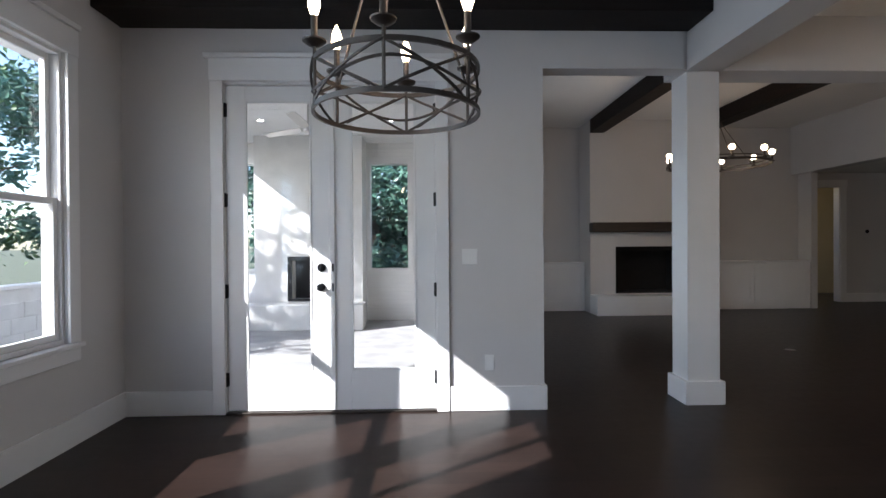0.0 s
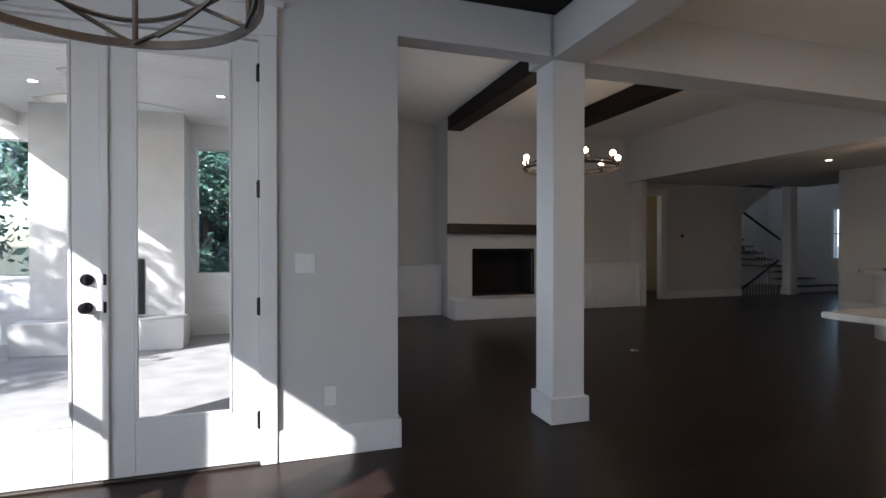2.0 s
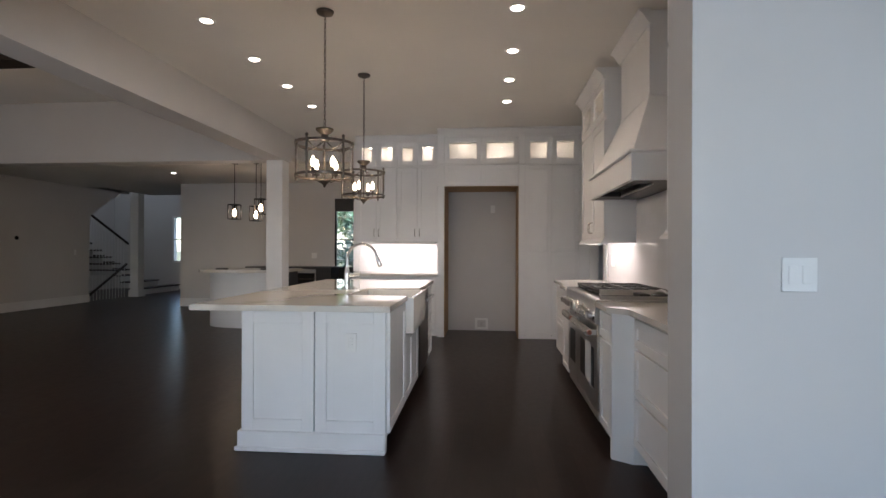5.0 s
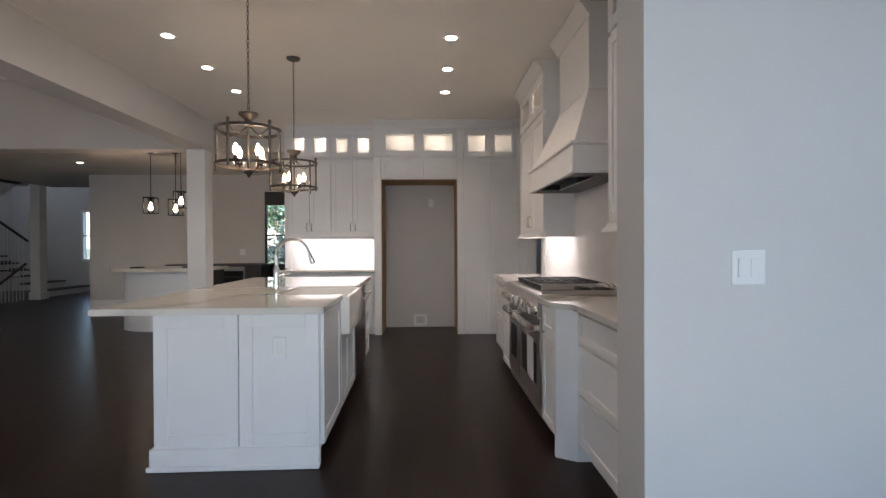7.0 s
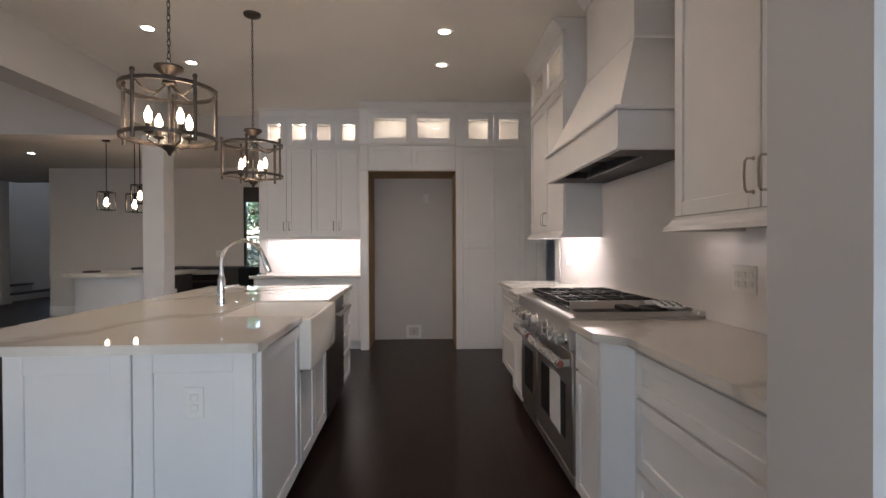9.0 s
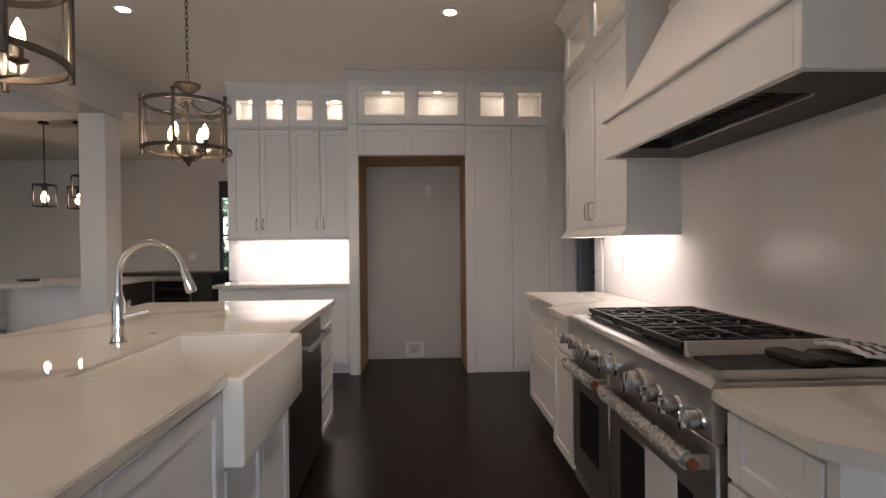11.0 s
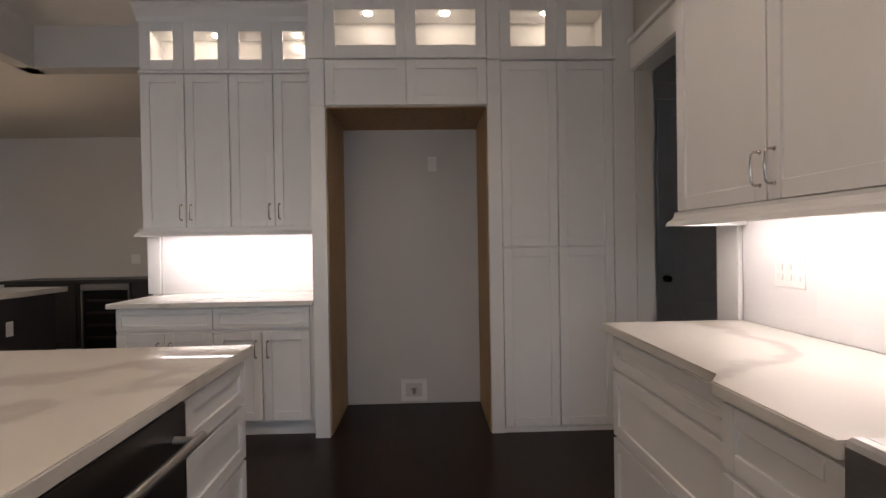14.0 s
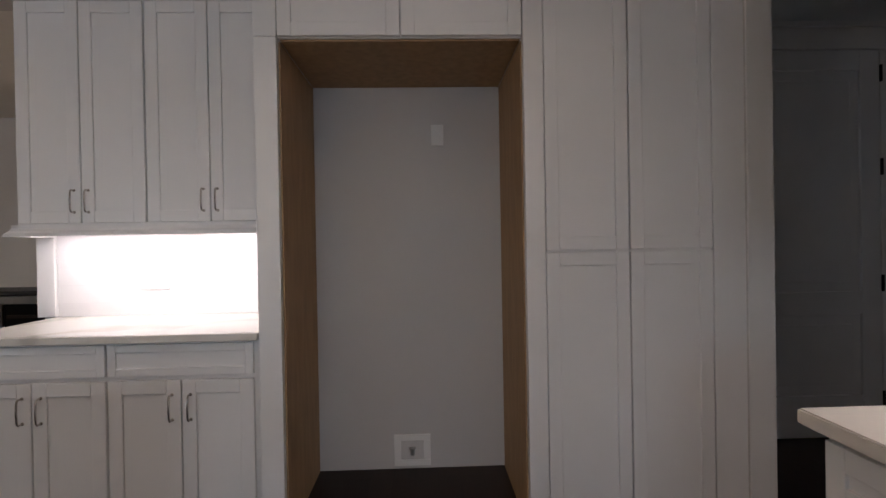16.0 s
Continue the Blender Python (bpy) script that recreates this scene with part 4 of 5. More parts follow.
for x0, x1, paper in ((R0 + 0.01, 4.42, True), (4.43, R1 - 0.01, False)):
    d = part("oven_door", Mesh().box((x0, RF - 0.018, 0.16), (x1, RF + 0.025, 0.765), 0.006), STEEL, rg)
    part("window", Mesh().box((x0 + 0.12, RF + 0.0255, 0.30), (x1 - 0.12, RF + 0.028, 0.58)), BLACK, d, "dark oven glass")
    zb, yb = 0.705, RF + 0.075
    part("handle", Mesh().tube([(x0 + 0.03, yb, zb), (x1 - 0.03, yb, zb)], 0.014, 14), STEEL, d, "steel bar handle")
    for x in (x0 + 0.045, x1 - 0.045):
        part("bracket", Mesh().box((x - 0.012, RF + 0.02, zb - 0.018), (x + 0.012, yb + 0.004, zb + 0.018), 0.004), STEEL, d)
    for x in (x0 + 0.03, x1 - 0.03):
        part("end_cap", Mesh().lathe((x, yb, zb), [(0, -0.006), (0.016, -0.005), (0.018, 0), (0.016, 0.005), (0, 0.006)], 18, "x"), COPPER, d, "copper-coloured end cap")
    # crumpled plastic wrap round the bar
    n, kx = 14, 42
    rnd = random.Random(int(x0 * 100))
    rings = []
    for i in range(kx + 1):
        x = x0 + 0.06 + (x1 - x0 - 0.12) * i / kx
        rings.append([(x + rnd.uniform(-0.003, 0.003), yb + (0.024 + rnd.uniform(-0.005, 0.006)) * math.cos(2 * math.pi * j / n), zb + (0.024 + rnd.uniform(-0.006, 0.006)) * math.sin(2 * math.pi * j / n) - 0.004) for j in range(n)])
    part("handle_wrap", Mesh().loft(rings), WRAP, d, "crumpled clear plastic wrapping", False)
    if paper:
        part("leaflet", Mesh().box((x0 + 0.2, RF + 0.029, 0.30), (x0 + 0.42, RF + 0.031, 0.60)), PAPER, d, "white paper leaflet taped to the glass")
part("lower_drawer", Mesh().box((R0 + 0.01, RF - 0.018, 0.095), (R1 - 0.01, RF + 0.015, 0.15), 0.004), STEEL, rg)
part("burner_tray", Mesh().box((3.97, -0.59, 0.936), (4.90, -0.05, 0.941)), BLACK, rg)
for cx in (4.125, 4.43, 4.735):
    for cy in (-0.45, -0.18):
        b = part("burner", Mesh().lathe((cx, cy, 0.941), [(0.055, 0), (0.055, 0.008), (0.042, 0.012), (0.042, 0.02), (0.03, 0.024), (0, 0.024)], 20), BLACKIRON, rg)
    m = Mesh()
    g0, g1 = cx - 0.15, cx + 0.15
    for y in (-0.585, -0.32, -0.055):
        m.box((g0, y - 0.008, 0.955), (g1, y + 0.008, 0.978), 0.003)
    for x in (g0 + 0.008, g1 - 0.008):
        m.box((x - 0.008, -0.585, 0.955), (x + 0.008, -0.055, 0.978), 0.003)
    for cy in (-0.45, -0.18):
        for s in (-1, 1):
            m.box((cx - 0.006, cy + s * 0.035, 0.958), (cx + 0.006, cy + s * 0.13, 0.98), 0.002)
            m.box((cx + s * 0.03, cy - 0.006, 0.958), (cx + s * 0.143, cy + 0.006, 0.98), 0.002)
            m.box((cx + s * 0.075, cy - 0.12, 0.958), (cx + s * 0.087, cy + 0.12, 0.976), 0.002)
    for cy in (-0.45, -0.18):
        m.hoop((cx, cy, 0.967), 0.075, 0.009, 0.016, 24)
    for x in (g0 + 0.01, g1 - 0.01):
        for y in (-0.57, -0.07):
            m.box((x - 0.009, y - 0.009, 0.9405), (x + 0.009, y + 0.009, 0.956))
    part("grate", m, BLACKIRON, rg, "black cast iron grate")
# griddle end
m = Mesh().box((3.70, -0.58, 0.936), (3.935, -0.06, 0.944))
part("griddle_plate", m, BLACKIRON, rg, "black griddle plate")
m = Mesh()
m.prism([(-0.60, 0.936), (-0.60, 0.975), (-0.585, 0.975), (-0.58, 0.944), (-0.58, 0.936)], 0, 3.68, 3.955)
m.prism([(3.665, 0.936), (3.665, 0.962), (3.69, 0.957), (3.72, 0.944), (3.72, 0.936)], 1, -0.6, 0.0)
m.prism([(3.958, 0.936), (3.958, 0.985), (3.948, 0.985), (3.925, 0.944), (3.925, 0.936)], 1, -0.6, -0.05)
part("griddle_frame", m, STEEL, rg, "", False)
single("loose_grate_tray", Mesh().box((3.73, -0.35, 0.9455), (3.91, -0.28, 0.972), 0.006).box((3.74, -0.50, 0.9455), (3.90, -0.40, 0.966), 0.01), BLACKIRON, (3.82, -0.4, 0.9455), "loose black burner parts lying on the griddle", "burner part")
th = thing("folded_cloth", (3.82, -0.52, 0.968), "folded white cloth with dark stripes lying on the range", "cloth")
m = Mesh()
rings = []
for i in range(13):
    x = 3.725 + 0.19 * i / 12
    z = 0.968 + 0.014 * math.sin(math.pi * i / 12) + 0.003 * math.sin(i * 2.2)
    rings.append([(x, -0.575, z), (x, -0.45, z + 0.006), (x, -0.45, z + 0.016), (x, -0.575, z + 0.010)])
part("cloth", m.loft(rings), PAPER, th)
for k in range(3):
    y = -0.56 + 0.04 * k
    rings = []
    for i in range(13):
        x = 3.725 + 0.19 * i / 12
        z = 0.968 + 0.014 * math.sin(math.pi * i / 12) + 0.003 * math.sin(i * 2.2)
        zz = z + 0.0112 + 0.006 * (y + 0.575) / 0.125
        rings.append([(x, y, zz - 0.002), (x, y + 0.013, zz - 0.002), (x, y + 0.013, zz + 0.001), (x, y, zz + 0.001)])
    part("stripe", Mesh().loft(rings), DARKSTEEL, th, "dark woven stripe")

# door opening to the side hall
m = Mesh()
m.box((6.29, -0.649, 0), (6.455, -0.626, 2.44), 0.003)
m.box((6.28, -0.649, 2.44), (7.438, -0.622, 2.61), 0.003).box((6.27, -0.649, 2.61), (7.438, -0.60, 2.645), 0.004)
m.box((6.455, -0.77, 0), (6.463, -0.63, 2.44)).box((7.422, -0.77, 0), (7.43, -0.651, 2.44)).box((6.463, -0.77, 2.432), (7.422, -0.63, 2.44))
structure("trim_side_door", m, TRIM, "white door casing with a capped head", "casing")
th = thing("door_hall", (8.37, -1.7, 0), "grey painted two-panel hall door, closed", "door", "", "structure")
f = face_x(8.388)
DH = 2.50
m = Mesh()
for a, b in (((-2.14, 0.01, 0), (-2.01, DH, 0.035)), ((-1.37, 0.01, 0), (-1.23, DH, 0.035)), ((-2.01, 0.01, 0), (-1.37, 0.28, 0.035)), ((-2.01, 0.80, 0), (-1.37, 0.95, 0.035)), ((-2.01, DH - 0.13, 0), (-1.37, DH, 0.035))):
    m.box(f(*a), f(*b), 0.003)
for z0, z1 in ((0.28, 0.80), (0.95, DH - 0.13)):
    m.box(f(-2.01, z0, 0), f(-1.37, z1, 0.018))
    m.box(f(-1.95, z0 + 0.06, 0.018), f(-1.43, z1 - 0.06, 0.028), 0.006)
part("leaf", m, GREYDOOR, th)
part("knob", Mesh().lathe((8.353, -1.295, 0.955), [(0.03, 0.0), (0.03, -0.008), (0.012, -0.012), (0.012, -0.03), (0.028, -0.04), (0.028, -0.055), (0, -0.06)], 18, "x"), BLACK, th, "black round door knob")
for z in (0.25, 1.0, 1.75, 2.35):
    part("hinge", Mesh().lathe((8.349, -2.146, z), [(0, -0.055), (0.009, -0.053), (0.009, 0.053), (0, 0.055)], 10), BLACK, th, "black hinge")
structure("trim_hall_door", Mesh().box((8.36, -1.225, 0), (8.389, -1.12, DH + 0.005), 0.003).box((8.36, -2.249, 0), (8.389, -2.15, DH + 0.005), 0.003).box((8.352, -2.249, DH + 0.006), (8.389, -1.10, DH + 0.145), 0.003).box((8.335, -2.249, DH + 0.146), (8.389, -1.08, DH + 0.18), 0.003), TRIM, "white casing round the hall door", "casing")

# ---- the island ----
IX0, IX1, IY0, IY1 = 3.222, 5.91, 1.405, 2.338
isl = thing("kitchen_island", ((IX0 + IX1) / 2, 1.88, 0), "white painted kitchen island with shaker panels", "kitchen island")
m = Mesh().box((IX0, IY0, 0.1), (3.90, IY1, 0.888)).box((4.665, IY0, 0.1), (IX1, IY1, 0.888)).box((3.90, 1.93, 0.1), (4.665, IY1, 0.888)).box((3.90, IY0, 0.1), (4.665, 1.93, 0.63))
part("body", m, CABINET, isl, "", False)
# shade of the recess is put into the toe kick's dark colour
part("toe_kick", Mesh().box((IX0 + 0.02, IY0 + 0.07, 0), (IX1 - 0.02, IY1 - 0.02, 0.1)), SHADOWGAP, isl)
for a, b in ((1.405, 1.862), (1.862, 2.338)):
    part("end_panel", shaker(face_x(IX0), a, b, 0.12, 0.886, 0.075, 0.02), CABINET, isl)
part("base_moulding", Mesh().box((IX0 - 0.035, IY0 - 0.0, 0), (IX0 + 0.02, IY1 + 0.02, 0.125), 0.006), CABINET, isl)
part("base_shoe", Mesh().box((IX0 - 0.047, IY0 - 0.0, 0), (IX0 - 0.035, IY1 + 0.032, 0.03), 0.004), CABINET, isl)
part("base_moulding", Mesh().box((IX0, IY1, 0), (IX1, IY1 + 0.02, 0.125), 0.006), CABINET, isl)
f = face_ym(IY0)
part("door", shaker(f, 3.235, 3.89, 0.115, 0.88), CABINET, isl)
for a, b in ((3.905, 4.28), (4.28, 4.66)):
    part("door", shaker(f, a, b, 0.115, 0.625), CABINET, isl)
for z0, z1 in ((0.73, 0.882), (0.53, 0.725), (0.32, 0.525), (0.115, 0.315)):
    part("drawer", shaker(f, 5.435, 5.90, z0, z1, 0.045), CABINET, isl)
part("back_panel", shaker(face_yp(IY1), IX0 + 0.02, (IX0 + IX1) / 2, 0.13, 0.886, 0.08), CABINET, isl)
part("back_panel", shaker(face_yp(IY1), (IX0 + IX1) / 2, IX1 - 0.02, 0.13, 0.886, 0.08), CABINET, isl)
dw = thing("dishwasher", (5.08, IY0, 0.1), "dark stainless dishwasher with a steel bar handle", "dishwasher")
part("door", Mesh().box((4.68, IY0 - 0.028, 0.11), (5.425, IY0 - 0.001, 0.882), 0.004), DARKSTEEL, dw)
part("handle", Mesh().tube([(4.83, IY0 - 0.085, 0.80), (5.39, IY0 - 0.085, 0.80)], 0.013, 14), STEEL, dw, "steel bar handle")
for x in (4.86, 5.36):
    part("bracket", Mesh().lathe((x, IY0 - 0.026, 0.80), [(0.012, 0), (0.010, -0.06)], 12, "y"), STEEL, dw)
island_outlet = outlet(face_x(IX0 - 0.02 + 0.009), 1.63, 0.69)
m = Mesh()
out = [(3.155, 1.372), (3.895, 1.372), (3.895, 1.86), (4.66, 1.86), (4.66, 1.372), (5.955, 1.372), (5.955, 2.66), (3.155, 2.66)]
island_top = counter_slab("worktop", out, 0.888, 0.925, MARBLE, (4.5, 2.0, 0.888), "pale veined marble worktop of the kitchen island")
# farmhouse sink
sk = thing("farmhouse_sink", (4.28, 1.6, 0.64), "white fireclay farmhouse sink with an apron front", "sink")
S0, S1, T0, T1, ZT, ZB = 3.885, 4.675, 1.325, 1.875, 0.932, 0.64
m = Mesh()
w = 0.026
outer = lambda z, e=0.0: [(S0 + e, T0 + e, z), (S1 - e, T0 + e, z), (S1 - e, T1 - e, z), (S0 + e, T1 - e, z)]
m.loft([outer(ZB, 0.006), outer(ZB + 0.008, 0.0), outer(ZT - 0.008 - 0.02), outer(ZT - 0.022, 0.003), outer(ZT - 0.02, 0.008), outer(ZT - 0.02, w), outer(ZB + 0.06, w + 0.01), outer(ZB + 0.04, w + 0.04)], True, True)
ob = part("basin", m, PORCELAIN, sk)
md = ob.modifiers.new("round", "BEVEL")
md.width = 0.016
md.segments = 3
md.limit_method = "ANGLE"
part("drain", Mesh().lathe((4.28, 1.62, ZB + 0.041), [(0.045, 0), (0.045, 0.003), (0.035, 0.004), (0.03, 0.001), (0, 0.001)], 24), CHROME, sk, "chrome drain")
fc = thing("faucet", (4.42, 1.985, 0.925), "chrome gooseneck kitchen faucet with a pull-down head", "faucet")
c = (4.42, 1.985, 0.925)
part("base", Mesh().lathe(c, [(0.034, 0), (0.034, 0.008), (0.028, 0.014), (0.024, 0.05), (0.027, 0.075), (0.024, 0.10), (0.024, 0.16), (0.017, 0.18), (0.015, 0.20), (0, 0.2)], 24), CHROME, fc)
R = 0.137
neck = [(c[0], c[1], c[2] + 0.19), (c[0], c[1], c[2] + 0.265)]
for i in range(1, 16):
    a = math.pi * 0.92 * i / 15
    neck.append((c[0] - 0.02 * (1 - math.cos(a)), c[1] - R * (1 - math.cos(a)), c[2] + 0.265 + R * math.sin(a)))
part("neck", Mesh().tube(neck, 0.0125, 14), CHROME, fc)
e = Vector(neck[-1])
dd = (e - Vector(neck[-2])).normalized()
part("spray_head", Mesh().tube([e, e + dd * 0.03, e + dd * 0.09, e + dd * 0.10], [0.0135, 0.017, 0.021, 0.017], 16), CHROME, fc)
part("lever", Mesh().tube([(c[0], c[1] - 0.02, c[2] + 0.11), (c[0], c[1] - 0.045, c[2] + 0.115), (c[0] + 0.015, c[1] - 0.105, c[2] + 0.125)], [0.013, 0.009, 0.006], 12), CHROME, fc)
button = single("soap_button", Mesh().lathe((4.62, 1.96, 0.925), [(0.02, 0), (0.02, 0.006), (0.012, 0.009), (0, 0.009)], 18), CHROME, (4.62, 1.96, 0.925), "small chrome air switch button on the worktop", "button")

ISLAND = [isl, dw, island_outlet, island_top, sk, fc, button]
# the island stands a degree off square
swing = Matrix.Translation((3.155, 1.372, 0)) @ pose(0, 0, 0, 0, 0, 1.0) @ Matrix.Translation((-3.155, -1.372, 0))
for ob in ISLAND:
    ob.matrix_basis = swing @ Matrix.Translation(ob.location)


# ---- pendants over the island ----
def chain(m, x, y, z0, z1, r=0.010, wire=0.0022):
    n = max(2, int((z1 - z0) / (r * 3.0)))
    for i in range(n):
        zc = z0 + (i + 0.5) * (z1 - z0) / n
        h = (z1 - z0) / n * 0.68
        pts = []
        for j in range(10):
            a = 2 * math.pi * j / 10
            u = r * 0.75 * math.cos(a)
            pts.append((x + (u if i % 2 else 0), y + (0 if i % 2 else u), zc + h * math.sin(a)))
        m.tube(pts, wire, 5, True)
    return m


def candle_bulb(c, s=1.0):
    return Mesh().lathe(c, [(0.008 * s, 0), (0.013 * s, 0.012 * s), (0.0185 * s, 0.03 * s), (0.016 * s, 0.052 * s), (0.008 * s, 0.072 * s), (0.002 * s, 0.085 * s), (0, 0.087 * s)], 14)


def drum_pendant(x, y, turn):
    th = thing("pendant_lantern", (x, y, 1.73), "bronze drum pendant lantern with clear glass and lit candle bulbs", "pendant light", "island pendants")
    r, zb, zt = 0.212, 1.823, 2.058
    part("top_ring", Mesh().hoop((x, y, zt), r, 0.012, 0.018), BRONZE, th)
    part("bottom_ring", Mesh().hoop((x, y, zb), r, 0.012, 0.018), BRONZE, th)
    g = Mesh()
    rings = [circle((x, y, z), r - 0.012, 40) for z in (zb, zt)]
    g.loft(rings, True, False)
    p = part("glass_drum", g, SEEDY, th, "clear glass drum")
    p.visible_shadow = False
    for i in range(5):
        a = turn + 2 * math.pi * i / 5
        px, py = x + (r + 0.004) * math.cos(a), y + (r + 0.004) * math.sin(a)
        part("upright", Mesh().tube([(px, py, zb - 0.035), (px, py, zt + 0.03)], 0.009, 8).sphere((px, py, zt + 0.032), 0.012, 6), BRONZE, th)
        arm = []
        for k in range(9):
            t = k / 8
            arm.append((x + (r * (1 - t) + 0.02 * t) * math.cos(a), y + (r * (1 - t) + 0.02 * t) * math.sin(a), zt - 0.05 * math.sin(math.pi * t) + 0.02 * t))
        part("top_arm", Mesh().tube(arm, 0.004, 6), BRONZE, th)
    part("stem", Mesh().tube([(x, y, 1.79), (x, y, zt + 0.05)], 0.006, 8), BRONZE, th)
    part("crown_cup", Mesh().lathe((x, y, zt + 0.02), [(0.02, 0), (0.035, 0.01), (0.028, 0.03), (0.026, 0.05), (0.05, 0.07), (0.066, 0.085), (0.066, 0.095), (0.02, 0.10), (0, 0.10)], 24), BRONZE, th)
    part("finial", Mesh().lathe((x, y, 1.735), [(0, 0), (0.008, 0.008), (0.012, 0.02), (0.03, 0.035), (0.034, 0.05), (0.025, 0.06), (0, 0.065)], 20), BRONZE, th)
    part("hook", Mesh().tube([(x + 0.02 * math.cos(b), y, zt + 0.138 + 0.02 * math.sin(b)) for b in [2 * math.pi * k / 12 for k in range(12)]], 0.003, 6, True), BRONZE, th)
    part("chain", chain(Mesh(), x, y, zt + 0.155, CH - 0.03), BRONZE, th)
    part("canopy", Mesh().lathe((x, y, CH - 0.035), [(0, 0), (0.02, 0), (0.06, 0.018), (0.065, 0.034), (0, 0.0345)], 24), BRONZE, th)
    for i in range(4):
        a = turn + 0.6 + 2 * math.pi * i / 4
        cx, cy = x + 0.10 * math.cos(a), y + 0.10 * math.sin(a)
        arm = [(x + 0.02 * math.cos(a), y + 0.02 * math.sin(a), 1.79), (x + 0.06 * math.cos(a), y + 0.06 * math.sin(a), 1.782), (x + 0.10 * math.cos(a), y + 0.10 * math.sin(a), 1.80), (cx, cy, 1.835)]
        part("candle_arm", Mesh().tube(arm, 0.005, 8), BRONZE, th)
        cu = part("candle_cup", Mesh().lathe((cx, cy, 1.83), [(0.008, 0), (0.024, 0.008), (0.026, 0.014), (0.013, 0.016), (0.013, 0.05), (0, 0.05)], 16), BRONZE, th)
        b = part("bulb", candle_bulb((cx, cy, 1.88), 0.92), PENDANT_BULB, cu, "lit candle bulb")
        b.visible_shadow = False
    return th


drum_pendant(3.755, 1.992, 0.35)
drum_pendant(5.1, 2.04, 0.75)


# recessed downlights
def downlight(x, y, z, group="recessed downlights"):
    th = thing("downlight", (x, y, z), "white recessed ceiling downlight, lit", "downlight", group)
    part("trim_ring", Mesh().lathe((x, y, z - 0.006), [(0.043, 0.004), (0.046, 0), (0.066, 0.001), (0.069, 0.005), (0.043, 0.0055)], 28), TRIM, th)
    part("lens", Mesh().lathe((x, y, z - 0.003), [(0, 0), (0.044, 0), (0.044, 0.002), (0, 0.002)], 24), DISC, th, "glowing lens")
    return th


for x, y in DOWN:
    downlight(x, y, CH)
downlight(9.27, 6.85, 2.75)


# ---- dining chandelier ----
def dining_chandelier(x, y):
    th = thing("chandelier", (x, y, 1.65), "aged bronze woven-ring chandelier with lit candle bulbs", "chandelier")
    r, zb, zt = 0.245, 1.662, 1.79
    for nm, z in (("lower_ring", zb), ("upper_ring", zt)):
        part(nm, Mesh().hoop((x, y, z), r, 0.008, 0.014), BRONZE, th)
    part("middle_ring", Mesh().tube([(x + r * math.cos(a), y + r * math.sin(a), 1.726 + 0.022 * math.sin(3 * a)) for a in [2 * math.pi * k / 72 for k in range(72)]], 0.0045, 6, True), BRONZE, th)
    n = 6
    for i in range(n):
        a0 = 0.45 + 2 * math.pi * i / n
        st = 2 * math.pi / n
        px, py = x + r * math.cos(a0), y + r * math.sin(a0)
        part("upright", Mesh().tube([(px, py, zb), (px, py, zt + 0.04)], 0.005, 8), BRONZE, th)
        for s, zz in ((1, (zb, zt)), (-1, (zt, zb)), (0.5, (zb + 0.02, zt - 0.02)), (-0.5, (zt - 0.015, zb + 0.015))):
            pts = []
            for k in range(9):
                t = k / 8
                a = a0 + st * (t if abs(s) == 1 else 0.15 + 0.7 * t)
                rr = r + (0.004 if s > 0 else -0.004)
                pts.append((x + rr * math.cos(a), y + rr * math.sin(a), zz[0] + (zz[1] - zz[0]) * t))
            part("woven_strap", Mesh().tube(pts, 0.0042, 6), BRONZE, th)
        cu = part("candle_cup", Mesh().lathe((px, py, zt + 0.03), [(0.006, 0), (0.02, 0.004), (0.033, 0.014), (0.034, 0.018), (0.012, 0.018), (0.0095, 0.02), (0.0095, 0.085), (0, 0.085)], 18), BRONZE, th)
        b = part("bulb", candle_bulb((px, py, zt + 0.115), 0.95), BULB, cu, "lit candle bulb")
        b.visible_shadow = False
        if i % 2 == 0:
            part("hanging_rod", Mesh().tube([(px * 0.97 + x * 0.03, py * 0.97 + y * 0.03, zt), (x + 0.012 * math.cos(a0), y + 0.012 * math.sin(a0), 2.34)], 0.0045, 8), BRONZE, th)
    part("hub", Mesh().lathe((x, y, 2.32), [(0, 0), (0.02, 0.005), (0.026, 0.03), (0.012, 0.05), (0, 0.055)], 18), BRONZE, th)
    part("chain", chain(Mesh(), x, y, 2.37, CH - 0.03), BRONZE, th)
    part("canopy", Mesh().lathe((x, y, CH - 0.035), [(0, 0), (0.02, 0), (0.06, 0.018), (0.065, 0.034), (0, 0.0345)], 24), BRONZE, th)
    lamp("chandelier_lamp", "POINT", pose(x, y, 2.05), 0.7, WARM, 0.08)


dining_chandelier(0.02, 1.48)

# switch and outlet plates in the dining room
outlet(face_ym(3.80), 0.43, 1.18, 2, "switch")
outlet(face_ym(3.80), 0.577, 0.366)
outlet(face_x(2.0), -0.32, 1.19, 2, "switch")

